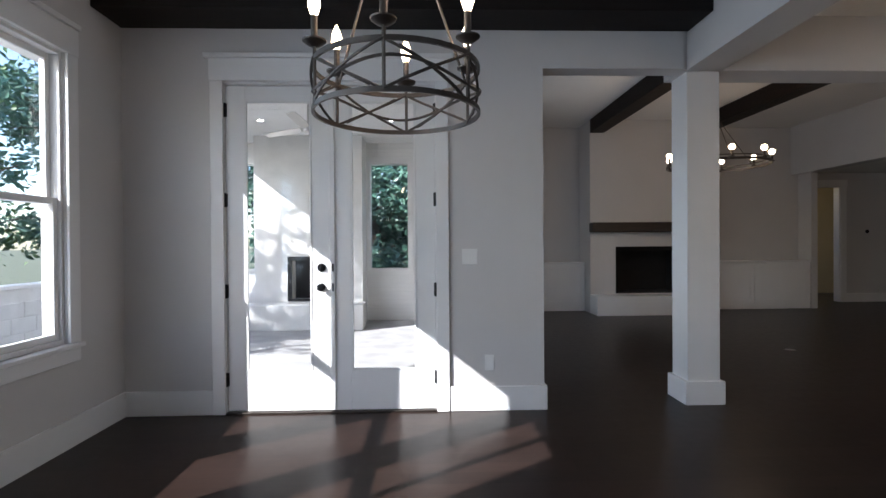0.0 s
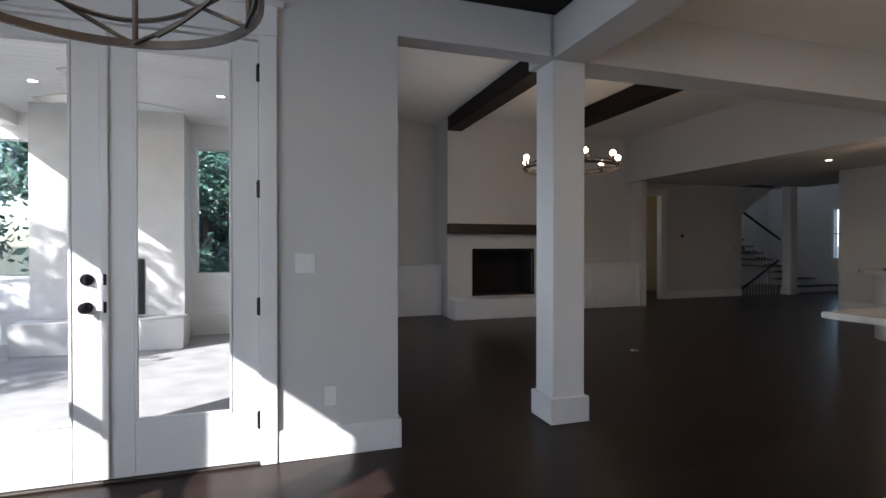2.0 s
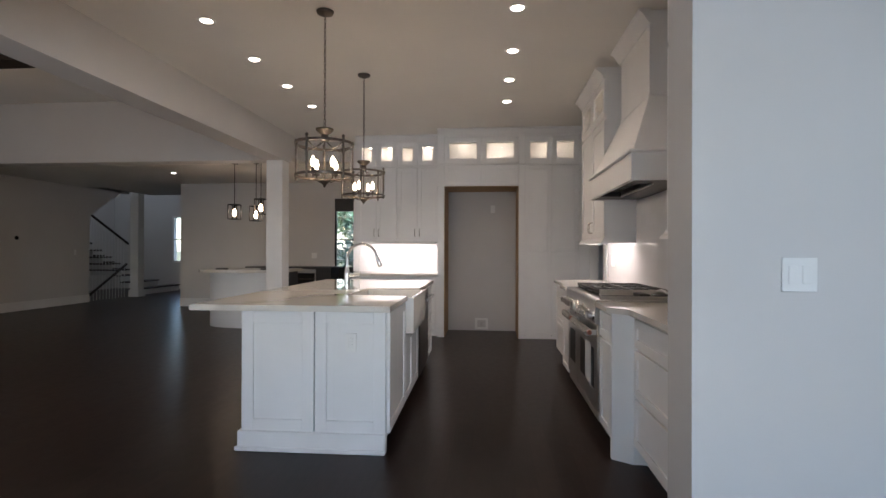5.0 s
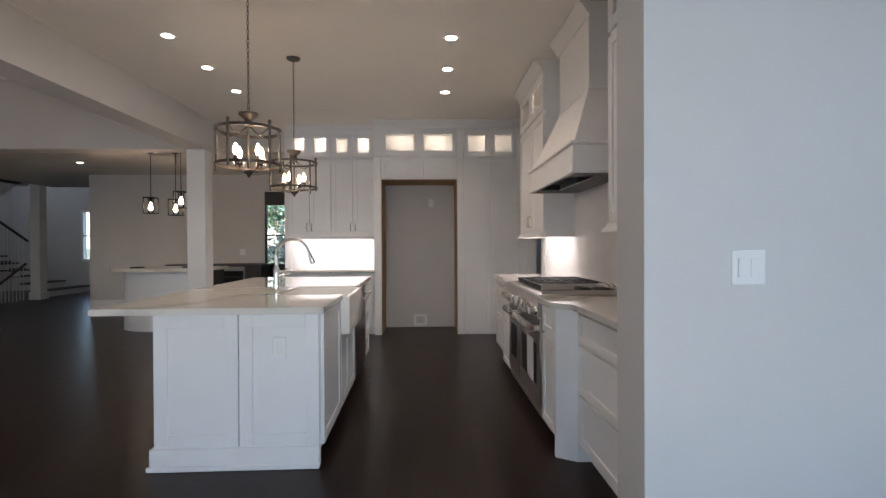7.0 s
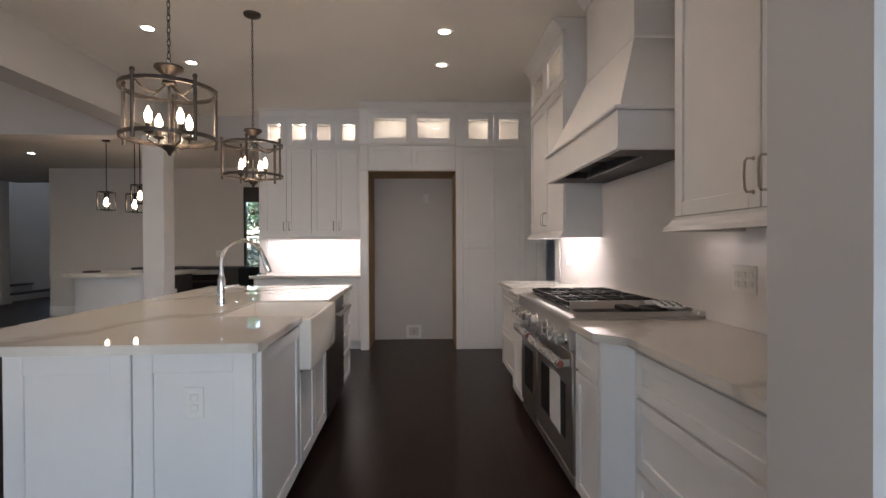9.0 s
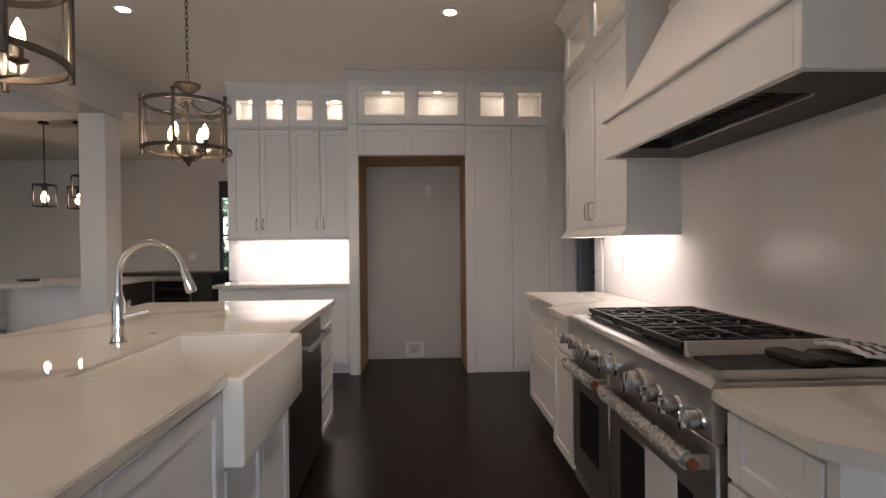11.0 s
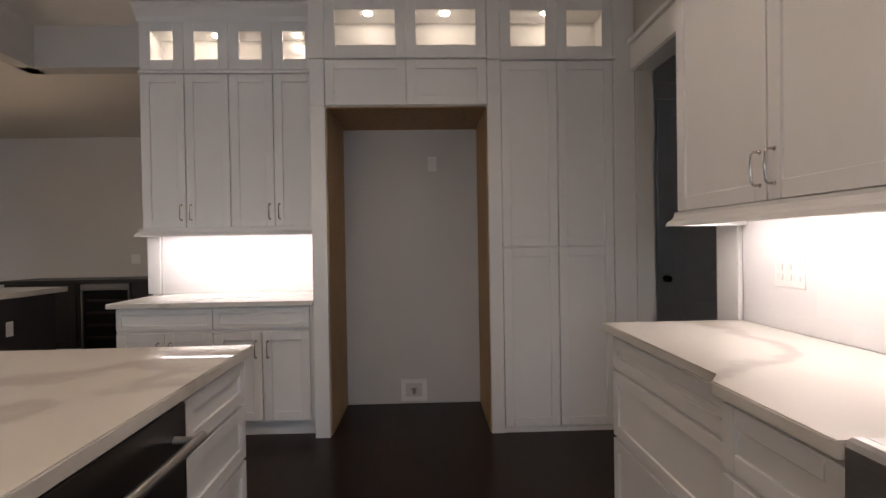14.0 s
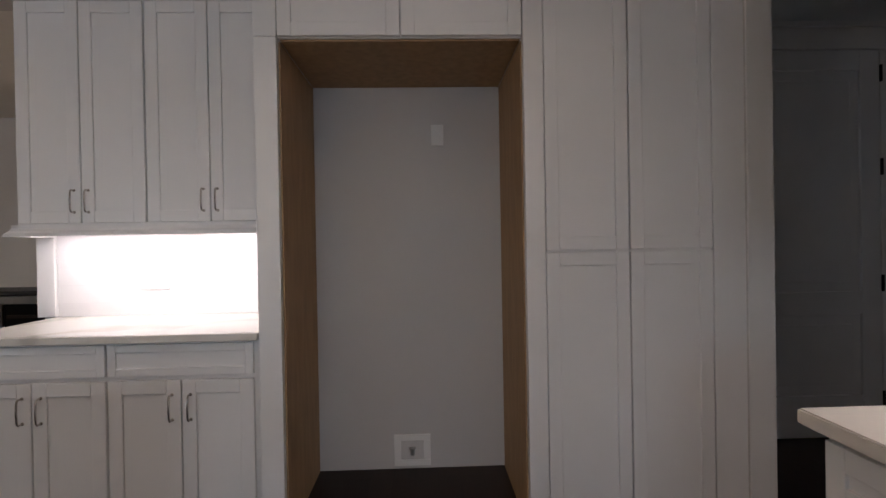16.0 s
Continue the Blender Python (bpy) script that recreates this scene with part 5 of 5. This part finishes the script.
# ---- living room ----
# chimney breast with hearth, firebox and mantel
fp = thing("fireplace", (4.19, 9.4, 0), "white painted fireplace with a raised hearth", "fireplace")
m = Mesh()
m.box((3.10, 9.10, 0.0), (3.60, 9.749, LH - 0.001)).box((4.78, 9.10, 0.0), (5.28, 9.749, LH - 0.001)).box((3.60, 9.10, 1.19), (4.78, 9.749, LH - 0.001)).box((3.60, 9.10, 0.0), (4.78, 9.749, 0.36))
part("breast", m, WALL, fp, "", False)
part("hearth", Mesh().box((3.09, 8.70, 0.0), (5.29, 9.10, 0.345), 0.006), TRIM, fp, "white painted raised hearth")
m = Mesh().box((3.60, 9.6, 0.36), (4.78, 9.74, 1.19)).box((3.6, 9.13, 0.36), (3.63, 9.6, 1.19)).box((4.75, 9.13, 0.36), (4.78, 9.6, 1.19)).box((3.63, 9.13, 0.36), (4.75, 9.6, 0.38)).box((3.63, 9.13, 1.15), (4.75, 9.6, 1.19))
part("firebox", m, FIREBOX, fp, "black sooty firebox", False)
m = Mesh().box((3.57, 9.088, 0.36), (3.61, 9.102, 1.22)).box((4.77, 9.088, 0.36), (4.81, 9.102, 1.22)).box((3.61, 9.088, 1.18), (4.77, 9.102, 1.22))
part("firebox_frame", m, BLACK, fp)
single("mantel_shelf", Mesh().box((3.08, 8.90, 1.485), (5.30, 9.099, 1.66), 0.008), MANTEL, (4.19, 9.0, 1.485), "dark stained timber mantel shelf on the chimney breast", "mantel")


def low_cabinet(x0, x1, doors):
    th = thing("low_cabinet", ((x0 + x1) / 2, 9.58, 0), "white painted low built-in cabinet beside the fireplace", "cabinet", "living room low cabinets")
    part("body", Mesh().box((x0, 9.44, 0.08), (x1, 9.748, 0.89)), CABINET, th)
    part("plinth", Mesh().box((x0, 9.43, 0), (x1, 9.74, 0.08)), CABINET, th)
    part("top", Mesh().box((x0 - 0.0, 9.41, 0.89), (x1, 9.748, 0.925), 0.004), CABINET, th)
    w = (x1 - x0) / doors
    for i in range(doors):
        part("door", shaker(face_ym(9.44), x0 + i * w, x0 + (i + 1) * w, 0.1, 0.875, 0.08), CABINET, th)


low_cabinet(1.02, 3.095, 2)
low_cabinet(5.285, 7.495, 2)


def ring_chandelier(x, y):
    th = thing("chandelier", (x, y, 2.36), "round bronze ring chandelier with lit globe bulbs", "chandelier")
    r, z = 0.61, 2.29
    part("lower_ring", Mesh().hoop((x, y, z), r, 0.012, 0.03, 64), BRONZE, th)
    part("upper_ring", Mesh().hoop((x, y, z + 0.05), r - 0.03, 0.01, 0.012, 64), BRONZE, th)
    n = 9
    for i in range(n):
        a = 0.25 + 2 * math.pi * i / n
        px, py = x + r * math.cos(a), y + r * math.sin(a)
        cu = part("candle_cup", Mesh().lathe((px, py, z + 0.012), [(0.03, 0), (0.034, 0.01), (0.014, 0.012), (0.014, 0.09), (0, 0.09)], 14), BRONZE, th)
        b = part("bulb", Mesh().sphere((px, py, z + 0.132), 0.036), BULB, cu, "lit globe bulb")
        b.visible_shadow = False
        if i % 3 == 0:
            part("hanging_rod", Mesh().tube([(px, py, z), (x, y, z + 0.62)], 0.005, 6), BRONZE, th)
    part("hub", Mesh().lathe((x, y, z + 0.6), [(0, 0), (0.03, 0.01), (0.03, 0.05), (0, 0.06)], 16), BRONZE, th)
    part("chain", chain(Mesh(), x, y, z + 0.66, LH - 0.03, 0.014, 0.003), BRONZE, th)
    part("canopy", Mesh().lathe((x, y, LH - 0.04), [(0, 0), (0.02, 0), (0.07, 0.02), (0.075, 0.039), (0, 0.0395)], 24), BRONZE, th)
    lamp("living_chandelier_lamp", "POINT", pose(x, y, z + 0.2), 1.3, WARM, 0.5)


ring_chandelier(3.92, 6.45)
single("floor_outlet", Mesh().lathe((4.38, 5.75, 0.0005), [(0.055, 0), (0.055, 0.004), (0.045, 0.006), (0, 0.006)], 24), CHROME, (4.38, 5.75, 0.0005), "round metal outlet cover set in the dark floor", "outlet")

# frame of the unseen window added to let light into the living room
w7 = thing("window_7", (0.92, 6.3, 0.5), "added, unseen white-framed living room window towards the porch", "window", "", "structure")
m = Mesh()
for a, b in (((0.86, 5.0, 0.5), (0.94, 5.05, 2.4)), ((0.86, 7.55, 0.5), (0.94, 7.6, 2.4)), ((0.86, 5.05, 0.5), (0.94, 7.55, 0.55)), ((0.86, 5.05, 2.35), (0.94, 7.55, 2.4)), ((0.86, 6.27, 0.55), (0.94, 6.33, 2.35))):
    m.box(a, b)
part("window_frame", m, TRIM, w7, "", False)
# hall opening casing and the yellow-lit room behind
m = Mesh().box((8.07, 10.372, 0), (8.2, 10.399, 2.45), 0.003).box((8.9, 10.372, 0), (9.03, 10.399, 2.45), 0.003).box((8.05, 10.368, 2.45), (9.05, 10.399, 2.6), 0.003)
m.box((8.2, 10.4, 0), (8.21, 10.55, 2.45)).box((8.89, 10.4, 0), (8.9, 10.55, 2.45))
structure("trim_hall_opening", m, TRIM, "white casing round the hall opening", "casing")
lamp("hall_room_lamp", "POINT", pose(8.7, 11.4, 2.4), 0.9, (1.0, 0.72, 0.38), 0.1)
structure("wall_hall_room_west", Mesh().box((6.9, 10.55, 0), (7.0, 12.4, 2.75)), YELLOWLIT, "painted wall of the back room, tinted like its yellow light", "wall")
th = thing("thermostat", (9.5, 10.39, 1.5), "small dark wall thermostat", "thermostat")
part("dial", Mesh().lathe((9.5, 10.399, 1.5), [(0.04, 0), (0.04, -0.012), (0.03, -0.02), (0, -0.02)], 20, "y"), BLACK, th)
outlet(face_ym(10.4), 10.95, 1.2, 1, "switch")

# ---- staircase ----
st = thing("staircase", (12.4, 10.8, 0), "staircase with dark treads, white risers and a dark handrail", "staircase")
# lower flight climbs away to the side, upper flight comes back over it
for i, x1 in enumerate((15.0, 14.4, 14.0, 13.7, 13.6, 13.55)):
    z = 0.185 * (i + 1)
    yy = 10.6 + 0.27 * i
    part("riser", Mesh().box((13.2, yy, z - 0.185), (x1 - 0.03, yy + 0.02, z - 0.035)), TRIM, st)
    part("tread", Mesh().box((13.19, yy - 0.03, z - 0.035), (x1, yy + 0.29, z), 0.006), MANTEL, st, "dark stained tread")
for i in range(6):
    z = 1.62 - 0.178 * i
    x = 11.0 + 0.33 * i
    part("tread", Mesh().box((x, 10.85, z - 0.04), (x + 0.52, 11.9, z), 0.006), MANTEL, st, "dark stained tread")
    part("riser", Mesh().box((x + 0.36, 11.0, z - 0.178), (x + 0.38, 11.9, z - 0.04)), TRIM, st)
part("handrail", Mesh().tube([(11.40, 10.62, 0.10), (12.74, 10.62, 0.88)], 0.03, 10), MANTEL, st, "dark stained handrail")
part("handrail", Mesh().tube([(11.55, 10.62, 2.10), (12.80, 10.62, 1.42)], 0.03, 10), MANTEL, st, "dark stained handrail")
for i in range(12):
    x = 11.5 + 0.105 * i
    z1 = 0.10 + 0.78 * (x - 11.40) / 1.34
    part("baluster", Mesh().tube([(x, 10.62, 0.0), (x, 10.62, z1)], 0.008, 6), TRIM, st)
    z2 = 2.10 - 0.68 * (x - 11.55) / 1.25
    part("baluster", Mesh().tube([(x, 10.64, z1 + 0.06), (x, 10.64, z2)], 0.006, 6), TRIM, st)
part("newel_post", Mesh().box((13.12, 10.5, 0), (13.18, 10.56, 1.25), 0.006), MANTEL, st)
st.location.y -= 0.13
# soffit of the upper flight
m = Mesh().prism([(11.36, 2.05), (12.75, 2.95), (12.75, 2.751), (12.72, 2.751), (11.36, 2.751)], 1, 10.42, 10.9)
structure("wall_stair_soffit", m, WALL, "sloping painted underside of the upper stair flight", "wall")

# ---- bar ----
bar = thing("bar_counter", (8.1, 4.9, 0), "white rounded bar counter with a marble top", "bar counter")
m = Mesh()
arc = [(8.75, 4.18), (8.35, 4.18)] + [(8.35 - 0.45 * math.sin(a), 4.85 - 0.67 * math.cos(a)) for a in [math.pi * k / 14 for k in range(1, 14)]] + [(8.35, 5.52), (8.75, 5.52)]
part("body", Mesh().prism(arc, 2, 0, 0.90), CABINET, bar)
arc2 = [(8.85, 4.12), (8.33, 4.12)] + [(8.33 - 0.62 * math.sin(a), 4.9 - 0.78 * math.cos(a)) for a in [math.pi * k / 14 for k in range(1, 14)]] + [(8.33, 5.68), (8.85, 5.68)]
part("end_panel", Mesh().box((8.08, 4.163, 0.0), (8.75, 4.179, 0.898), 0.002), DARKCAB, bar, "dark painted end panel")
outlet(face_ym(4.163), 8.24, 0.65)
part("top", Mesh().prism(arc2, 2, 0.90, 0.945), MARBLE, bar, "pale marble top", False)
for y in (4.55, 5.35):
    single("bar_tray", Mesh().lathe((8.35, y, 0.945), [(0.0, 0), (0.1, 0), (0.11, 0.012), (0.1, 0.014), (0, 0.008)], 20), BLACK, (8.35, y, 0.945), "small dark tray on the bar top", "tray")


def bar_pendant(x, y, z):
    th = thing("bar_pendant", (x, y, z), "small black frame pendant with a lit bulb", "pendant light", "bar pendants")
    w, h = 0.075, 0.24
    m = Mesh()
    for sx in (-1, 1):
        for sy in (-1, 1):
            m.box((x + sx * w - 0.006, y + sy * w - 0.006, z), (x + sx * w + 0.006, y + sy * w + 0.006, z + h))
    for zz in (z, z + h):
        for s in (-1, 1):
            m.box((x - w - 0.006, y + s * w - 0.006, zz - 0.006), (x + w + 0.006, y + s * w + 0.006, zz + 0.006))
            m.box((x + s * w - 0.006, y - w, zz - 0.0055), (x + s * w + 0.006, y + w, zz + 0.0055))
    part("frame", m, BLACK, th, "", False)
    part("top_plate", Mesh().box((x - w, y - w, z + h + 0.006), (x + w, y + w, z + h + 0.012)), BLACK, th)
    part("socket", Mesh().lathe((x, y, z + h - 0.07), [(0, 0), (0.018, 0.005), (0.018, 0.07), (0, 0.07)], 12), BLACK, th)
    b = part("bulb", Mesh().lathe((x, y, z + 0.045), [(0, 0), (0.026, 0.012), (0.036, 0.04), (0.03, 0.075), (0.015, 0.115), (0, 0.125)], 14), BULB, th, "lit filament bulb")
    b.visible_shadow = False
    lamp("bar_lamp", "POINT", pose(x, y, z + 0.09), 0.5, WARM, 0.025)
    part("rod", Mesh().tube([(x, y, z + h + 0.01), (x, y, 2.74)], 0.006, 8), BLACK, th)
    part("canopy", Mesh().lathe((x, y, 2.72), [(0, 0), (0.05, 0.004), (0.05, 0.029), (0, 0.0295)], 18), BLACK, th)


bar_pendant(8.25, 5.08, 1.79)
bar_pendant(8.25, 4.70, 1.76)
bar_pendant(8.05, 4.52, 1.86)

# dark back bar
bb = thing("back_bar", (10.5, 4.9, 0), "dark painted back bar cabinets", "cabinet")
part("body", Mesh().box((10.25, 4.97, 0.1), (10.79, 5.85, 0.88)), DARKCAB, bb)
part("end_unit", Mesh().box((10.25, 4.05, 0.1), (10.79, 4.35, 0.88)), DARKCAB, bb)
part("top", Mesh().box((10.2, 4.02, 0.88), (10.79, 5.88, 0.92), 0.004), DARKCAB, bb)
for a in (5.0, 5.42):
    part("door", shaker(face_x(10.25), a, a + 0.38, 0.12, 0.86, 0.06), DARKCAB, bb)
wf = thing("wine_cooler", (10.5, 4.66, 0), "black wine cooler with steel trim and glass door", "wine cooler")
part("body", Mesh().box((10.27, 4.36, 0.02), (10.78, 4.96, 0.87)), BLACK, wf)
part("top_trim", Mesh().box((10.235, 4.37, 0.79), (10.27, 4.95, 0.87), 0.004), STEEL, wf, "steel trim")
m = Mesh()
for z in (0.2, 0.35, 0.5, 0.65):
    m.box((10.255, 4.42, z), (10.268, 4.90, z + 0.03))
part("rack", m, MANTEL, wf)
for y in (4.37, 4.93):
    part("door_stile", Mesh().box((10.24, y, 0.1), (10.268, y + 0.02, 0.79)), STEEL, wf)
outlet(face_x(10.8), 4.60, 1.15, 2)
# window beside the bar
wb = thing("window_5", (10.87, 3.76, 0.5), "tall dark-framed window with trees behind", "window", "", "structure")
m = Mesh().box((10.82, 3.60, 0.5), (10.9, 3.63, 2.4)).box((10.82, 4.115, 0.5), (10.9, 4.15, 2.4)).box((10.82, 3.63, 2.12), (10.9, 4.115, 2.4)).box((10.82, 3.63, 0.5), (10.9, 4.115, 0.9)).box((10.83, 3.63, 1.48), (10.88, 4.115, 1.51))
part("window_frame", m, BLACK, wb, "black window frame with a dark head panel", False)
p = part("pane", Mesh().box((10.85, 3.63, 0.9), (10.856, 4.115, 2.12)), GLASS, wb)
p.visible_shadow = False
we = thing("window_6", (15.5, 10.75, 0.9), "narrow white-framed stair window", "window", "", "structure")
m = Mesh().box((15.44, 10.5, 0.85), (15.5, 10.56, 2.35)).box((15.44, 10.94, 0.85), (15.5, 11.0, 2.35)).box((15.44, 10.56, 2.29), (15.5, 10.94, 2.35)).box((15.44, 10.56, 0.85), (15.5, 10.94, 0.91)).box((15.45, 10.56, 1.58), (15.5, 10.94, 1.62))
part("window_frame", m, TRIM, we, "", False)

# ---- porch ----
PZ = -0.06
structure("pavement_porch", Mesh().box((-6.2, 3.965, PZ - 0.1), (0.845, 9.2, PZ)).box((-6.2, -3.0, PZ - 0.1), (-2.335, 3.965, PZ)), PATIO, "grey stone porch floor", "porch floor")
structure("ceiling_porch", Mesh().box((-3.33, 3.97, 3.1), (0.845, 9.3, 3.2)), TRIM, "white board porch ceiling", "ceiling")
m = Mesh()
for i in range(40):
    yy = 4.0 + i * 0.13
    m.box((-3.33, yy, 3.092), (0.845, yy + 0.122, 3.1))
structure("trim_porch_boards", m, TRIM, "white tongue and groove boards", "boards")
# porch far wall with openings over a knee wall, and the chimney
wall_with_holes("wall_porch_north", 1, 8.9, 9.1, -3.75, 0.845, 3.09, [(-0.90, -0.24, 0.87, 2.72), (-3.57, -2.78, 0.87, 2.72)], PAINTBRICK, PZ)
m = Mesh().box((-0.99, 8.86, 0.82), (-0.15, 9.12, 0.87), 0.004).box((-3.65, 8.86, 0.82), (-2.75, 9.12, 0.87), 0.004).box((-0.969, 8.87, 0.87), (-0.90, 8.9, 2.72)).box((-0.24, 8.87, 0.87), (-0.15, 8.9, 2.72)).box((-0.969, 8.87, 2.72), (-0.15, 8.9, 2.82))
structure("trim_porch_openings", m, TRIM, "white trim round the porch openings", "trim")
pf = thing("porch_fireplace", (-1.85, 8.6, PZ), "white painted outdoor fireplace with a raised hearth", "fireplace")
m = Mesh().box((-2.74, 8.3, PZ), (-2.15, 8.9, 3.09)).box((-1.5, 8.3, PZ), (-0.97, 8.9, 3.09)).box((-2.15, 8.3, 1.05), (-1.5, 8.9, 3.09)).box((-2.15, 8.3, PZ), (-1.5, 8.9, 0.38))
part("breast", m, PAINTED, pf, "", False)
part("hearth", Mesh().box((-2.8, 7.9, PZ), (-0.92, 8.3, 0.34), 0.006), PAINTED, pf)
part("firebox", Mesh().box((-2.15, 8.6, 0.38), (-1.5, 8.88, 1.05)), FIREBOX, pf)
m = Mesh().box((-2.2, 8.285, 0.36), (-2.13, 8.305, 1.1)).box((-1.52, 8.285, 0.36), (-1.45, 8.305, 1.1)).box((-2.13, 8.285, 1.03), (-1.52, 8.305, 1.1)).box((-2.13, 8.285, 0.36), (-1.52, 8.305, 0.4))
part("frame", m, BLACK, pf, "", False)
# porch west side: knee wall and posts
def block_wall(name, x0, x1, y0, y1, ztop):
    """A painted block wall: a recessed core, a cap and proud blocks laid in bond."""
    core = structure(name, Mesh().box((x0 + 0.012, y0, PZ), (x1 - 0.012, y1, ztop)), PAINTED, "white painted block wall", "wall")
    cap = part("cap", Mesh().box((x0 - 0.02, y0, ztop), (x1 + 0.02, y1, ztop + 0.05), 0.006), TRIM, core)
    bw, bh = 0.42, 0.205
    proto = Mesh().box((x0, 0.004, 0.004), (x1, bw - 0.004, bh - 0.004), 0.006)
    first = None
    rows = int((ztop - PZ) / bh)
    for r in range(rows):
        n = int((y1 - y0) / bw) - 1
        for k in range(n):
            yy = y0 + 0.02 + k * bw + (0.21 if r % 2 else 0.0)
            if first is None:
                first = link_mesh("block", proto, PAINTED, (0, 0, 0), False)
                ob = first
            else:
                ob = new("block", first.data)
            ob.parent = core
            ob.location = (random.Random(r * 99 + k).uniform(-0.003, 0.003), yy, PZ + 0.01 + r * bh)
    return core


block_wall("wall_porch_knee", -3.75, -3.55, 5.6, 8.6, 0.72)
for yy in (6.3,):
    st2 = thing("porch_post", (-3.2, yy + 0.14, PZ), "white painted square porch post", "post", "porch posts")
    part("shaft", Mesh().box((-3.33, yy, PZ), (-3.07, yy + 0.28, 2.9), 0.004), TRIM, st2)
structure("trim_porch_beam", Mesh().box((-3.31, 3.97, 2.9), (-3.09, 8.9, 3.091)), TRIM, "white porch beam", "beam")
# garden wall seen from the dining window, and the eaves
block_wall("wall_garden", -5.4, -5.2, 2.5, 9.2, 0.74)
structure("trim_eaves", Mesh().box((-2.95, -3.2, 3.12), (-2.33, 3.97, 3.2)), TRIM, "white boarded eaves", "eaves")
fan = thing("ceiling_fan", (-1.35, 6.2, 2.7), "grey porch ceiling fan with slim blades at rest", "ceiling fan")
part("motor", Mesh().lathe((-1.35, 6.2, 2.66), [(0, 0), (0.08, 0.01), (0.1, 0.05), (0.08, 0.11), (0.02, 0.13), (0, 0.13)], 20), STEEL, fan)
part("rod", Mesh().tube([(-1.35, 6.2, 2.78), (-1.35, 6.2, 3.09)], 0.014, 10), STEEL, fan)
for i in range(3):
    a = 0.5 + 2 * math.pi * i / 3
    d = Vector((math.cos(a), math.sin(a), 0))
    n = Vector((-d.y, d.x, 0))
    c0 = Vector((-1.35, 6.2, 2.71))
    rings = []
    for s, wd in ((0.09, 0.04), (0.3, 0.06), (0.75, 0.05)):
        rings.append([c0 + d * s + n * wd + Vector((0, 0, 0.012)), c0 + d * s - n * wd - Vector((0, 0, 0.012)), c0 + d * s - n * wd - Vector((0, 0, 0.004)), c0 + d * s + n * wd + Vector((0, 0, 0.02))])
    part("blade", Mesh().loft(rings), STEEL, fan)
for x, y in ((-2.3, 5.2), (-0.4, 5.2), (-2.3, 7.3), (-0.4, 7.3)):
    downlight(x, y, 3.092, "porch downlights")

# ---- garden ----
structure("ground", Mesh().box((-400, -400, -0.4), (400, 400, -0.2)), GROUND, "leafy garden ground", "ground")


def tree(x, y, h, spread, seed, mat, leaves=2600, low=0.25):
    rnd = random.Random(seed)
    th = thing("tree", (x, y, -0.2), "broadleaf garden tree with dense green foliage", "tree", "garden trees")
    tr = Mesh()
    tr.tube([(x, y, -0.25), (x + 0.1, y, h * 0.3), (x - 0.1, y + 0.1, h * 0.6), (x, y, h * 0.9)], [0.14, 0.11, 0.07, 0.02], 8)
    tips = []
    for i in range(16):
        z = h * (low + 0.65 * rnd.random())
        a = rnd.uniform(0, 6.28)
        L = spread * rnd.uniform(0.5, 1.0) * (1.15 - z / h * 0.6)
        e = Vector((x + L * math.cos(a), y + L * math.sin(a), z + L * rnd.uniform(0.05, 0.45)))
        tr.tube([(x, y, z), (x + L * 0.5 * math.cos(a), y + L * 0.5 * math.sin(a), z + 0.2 * L), e], [0.045, 0.028, 0.008], 6)
        tips.append((Vector((x, y, z)), e))
    part("trunk", tr, BARK, th)
    vs, fs = [], []
    for k in range(leaves):
        b, e = rnd.choice(tips)
        p = b.lerp(e, rnd.uniform(0.35, 1.1)) + Vector((rnd.gauss(0, 0.28), rnd.gauss(0, 0.28), rnd.gauss(0, 0.25))) * spread * 0.42
        s = rnd.uniform(0.05, 0.12)
        d = Vector((rnd.gauss(0, 1), rnd.gauss(0, 1), rnd.gauss(0, 0.6))).normalized()
        n = d.cross(Vector((rnd.gauss(0, 1), rnd.gauss(0, 1), rnd.gauss(0, 1)))).normalized()
        i0 = len(vs)
        o = p - Vector((x, y, -0.2))
        up = d.cross(n) * s * 0.15
        vs += [o - d * s, o + n * s * 0.5 + up, o + d * s, o - n * s * 0.5 + up]
        fs += [(i0, i0 + 1, i0 + 2), (i0, i0 + 2, i0 + 3)]
    me = bpy.data.meshes.new("crown")
    me.from_pydata([tuple(v) for v in vs], [], fs)
    me.materials.append(mat)
    ob = new("crown", me)
    ob.parent = th
    return th


for i, (x, y, h, s) in enumerate(((-3.6, 11.6, 5.0, 1.8), (-1.2, 11.8, 5.2, 1.7), (0.6, 11.4, 4.6, 1.6), (-5.8, 12.6, 6.0, 2.2), (-0.2, 14.0, 7.0, 2.5), (-3.0, 15.0, 8.0, 2.8))):
    tree(x, y, h, s, 10 + i, LEAF_HAZE, 5200, 0.1)
for i, (x, y, h, s) in enumerate(((-7.6, 7.6, 4.6, 1.6), (-9.2, 9.6, 6.5, 2.2), (-7.4, 11.0, 5.5, 1.8), (-12.5, 13.0, 8.0, 3.0))):
    tree(x, y, h, s, 40 + i, LEAF if i % 2 else LEAF_HAZE, 3600, 0.15)
# unseen trees, added up-sun to dapple the light on the porch
for i, (x, y, h, s) in enumerate(((-8.6, 3.9, 8.0, 2.1), (-10.5, 1.6, 8.0, 1.7))):
    tree(x, y, h, s, 80 + i, LEAF if i % 2 else LEAF_HAZE, 2300, 0.3)
for i, (x, y, h, s) in enumerate(((13.2, 3.4, 4.2, 1.5), (14.5, 4.6, 5.5, 2.0))):
    tree(x, y, h, s, 60 + i, LEAF if i % 2 else LEAF_HAZE, 3200, 0.1)
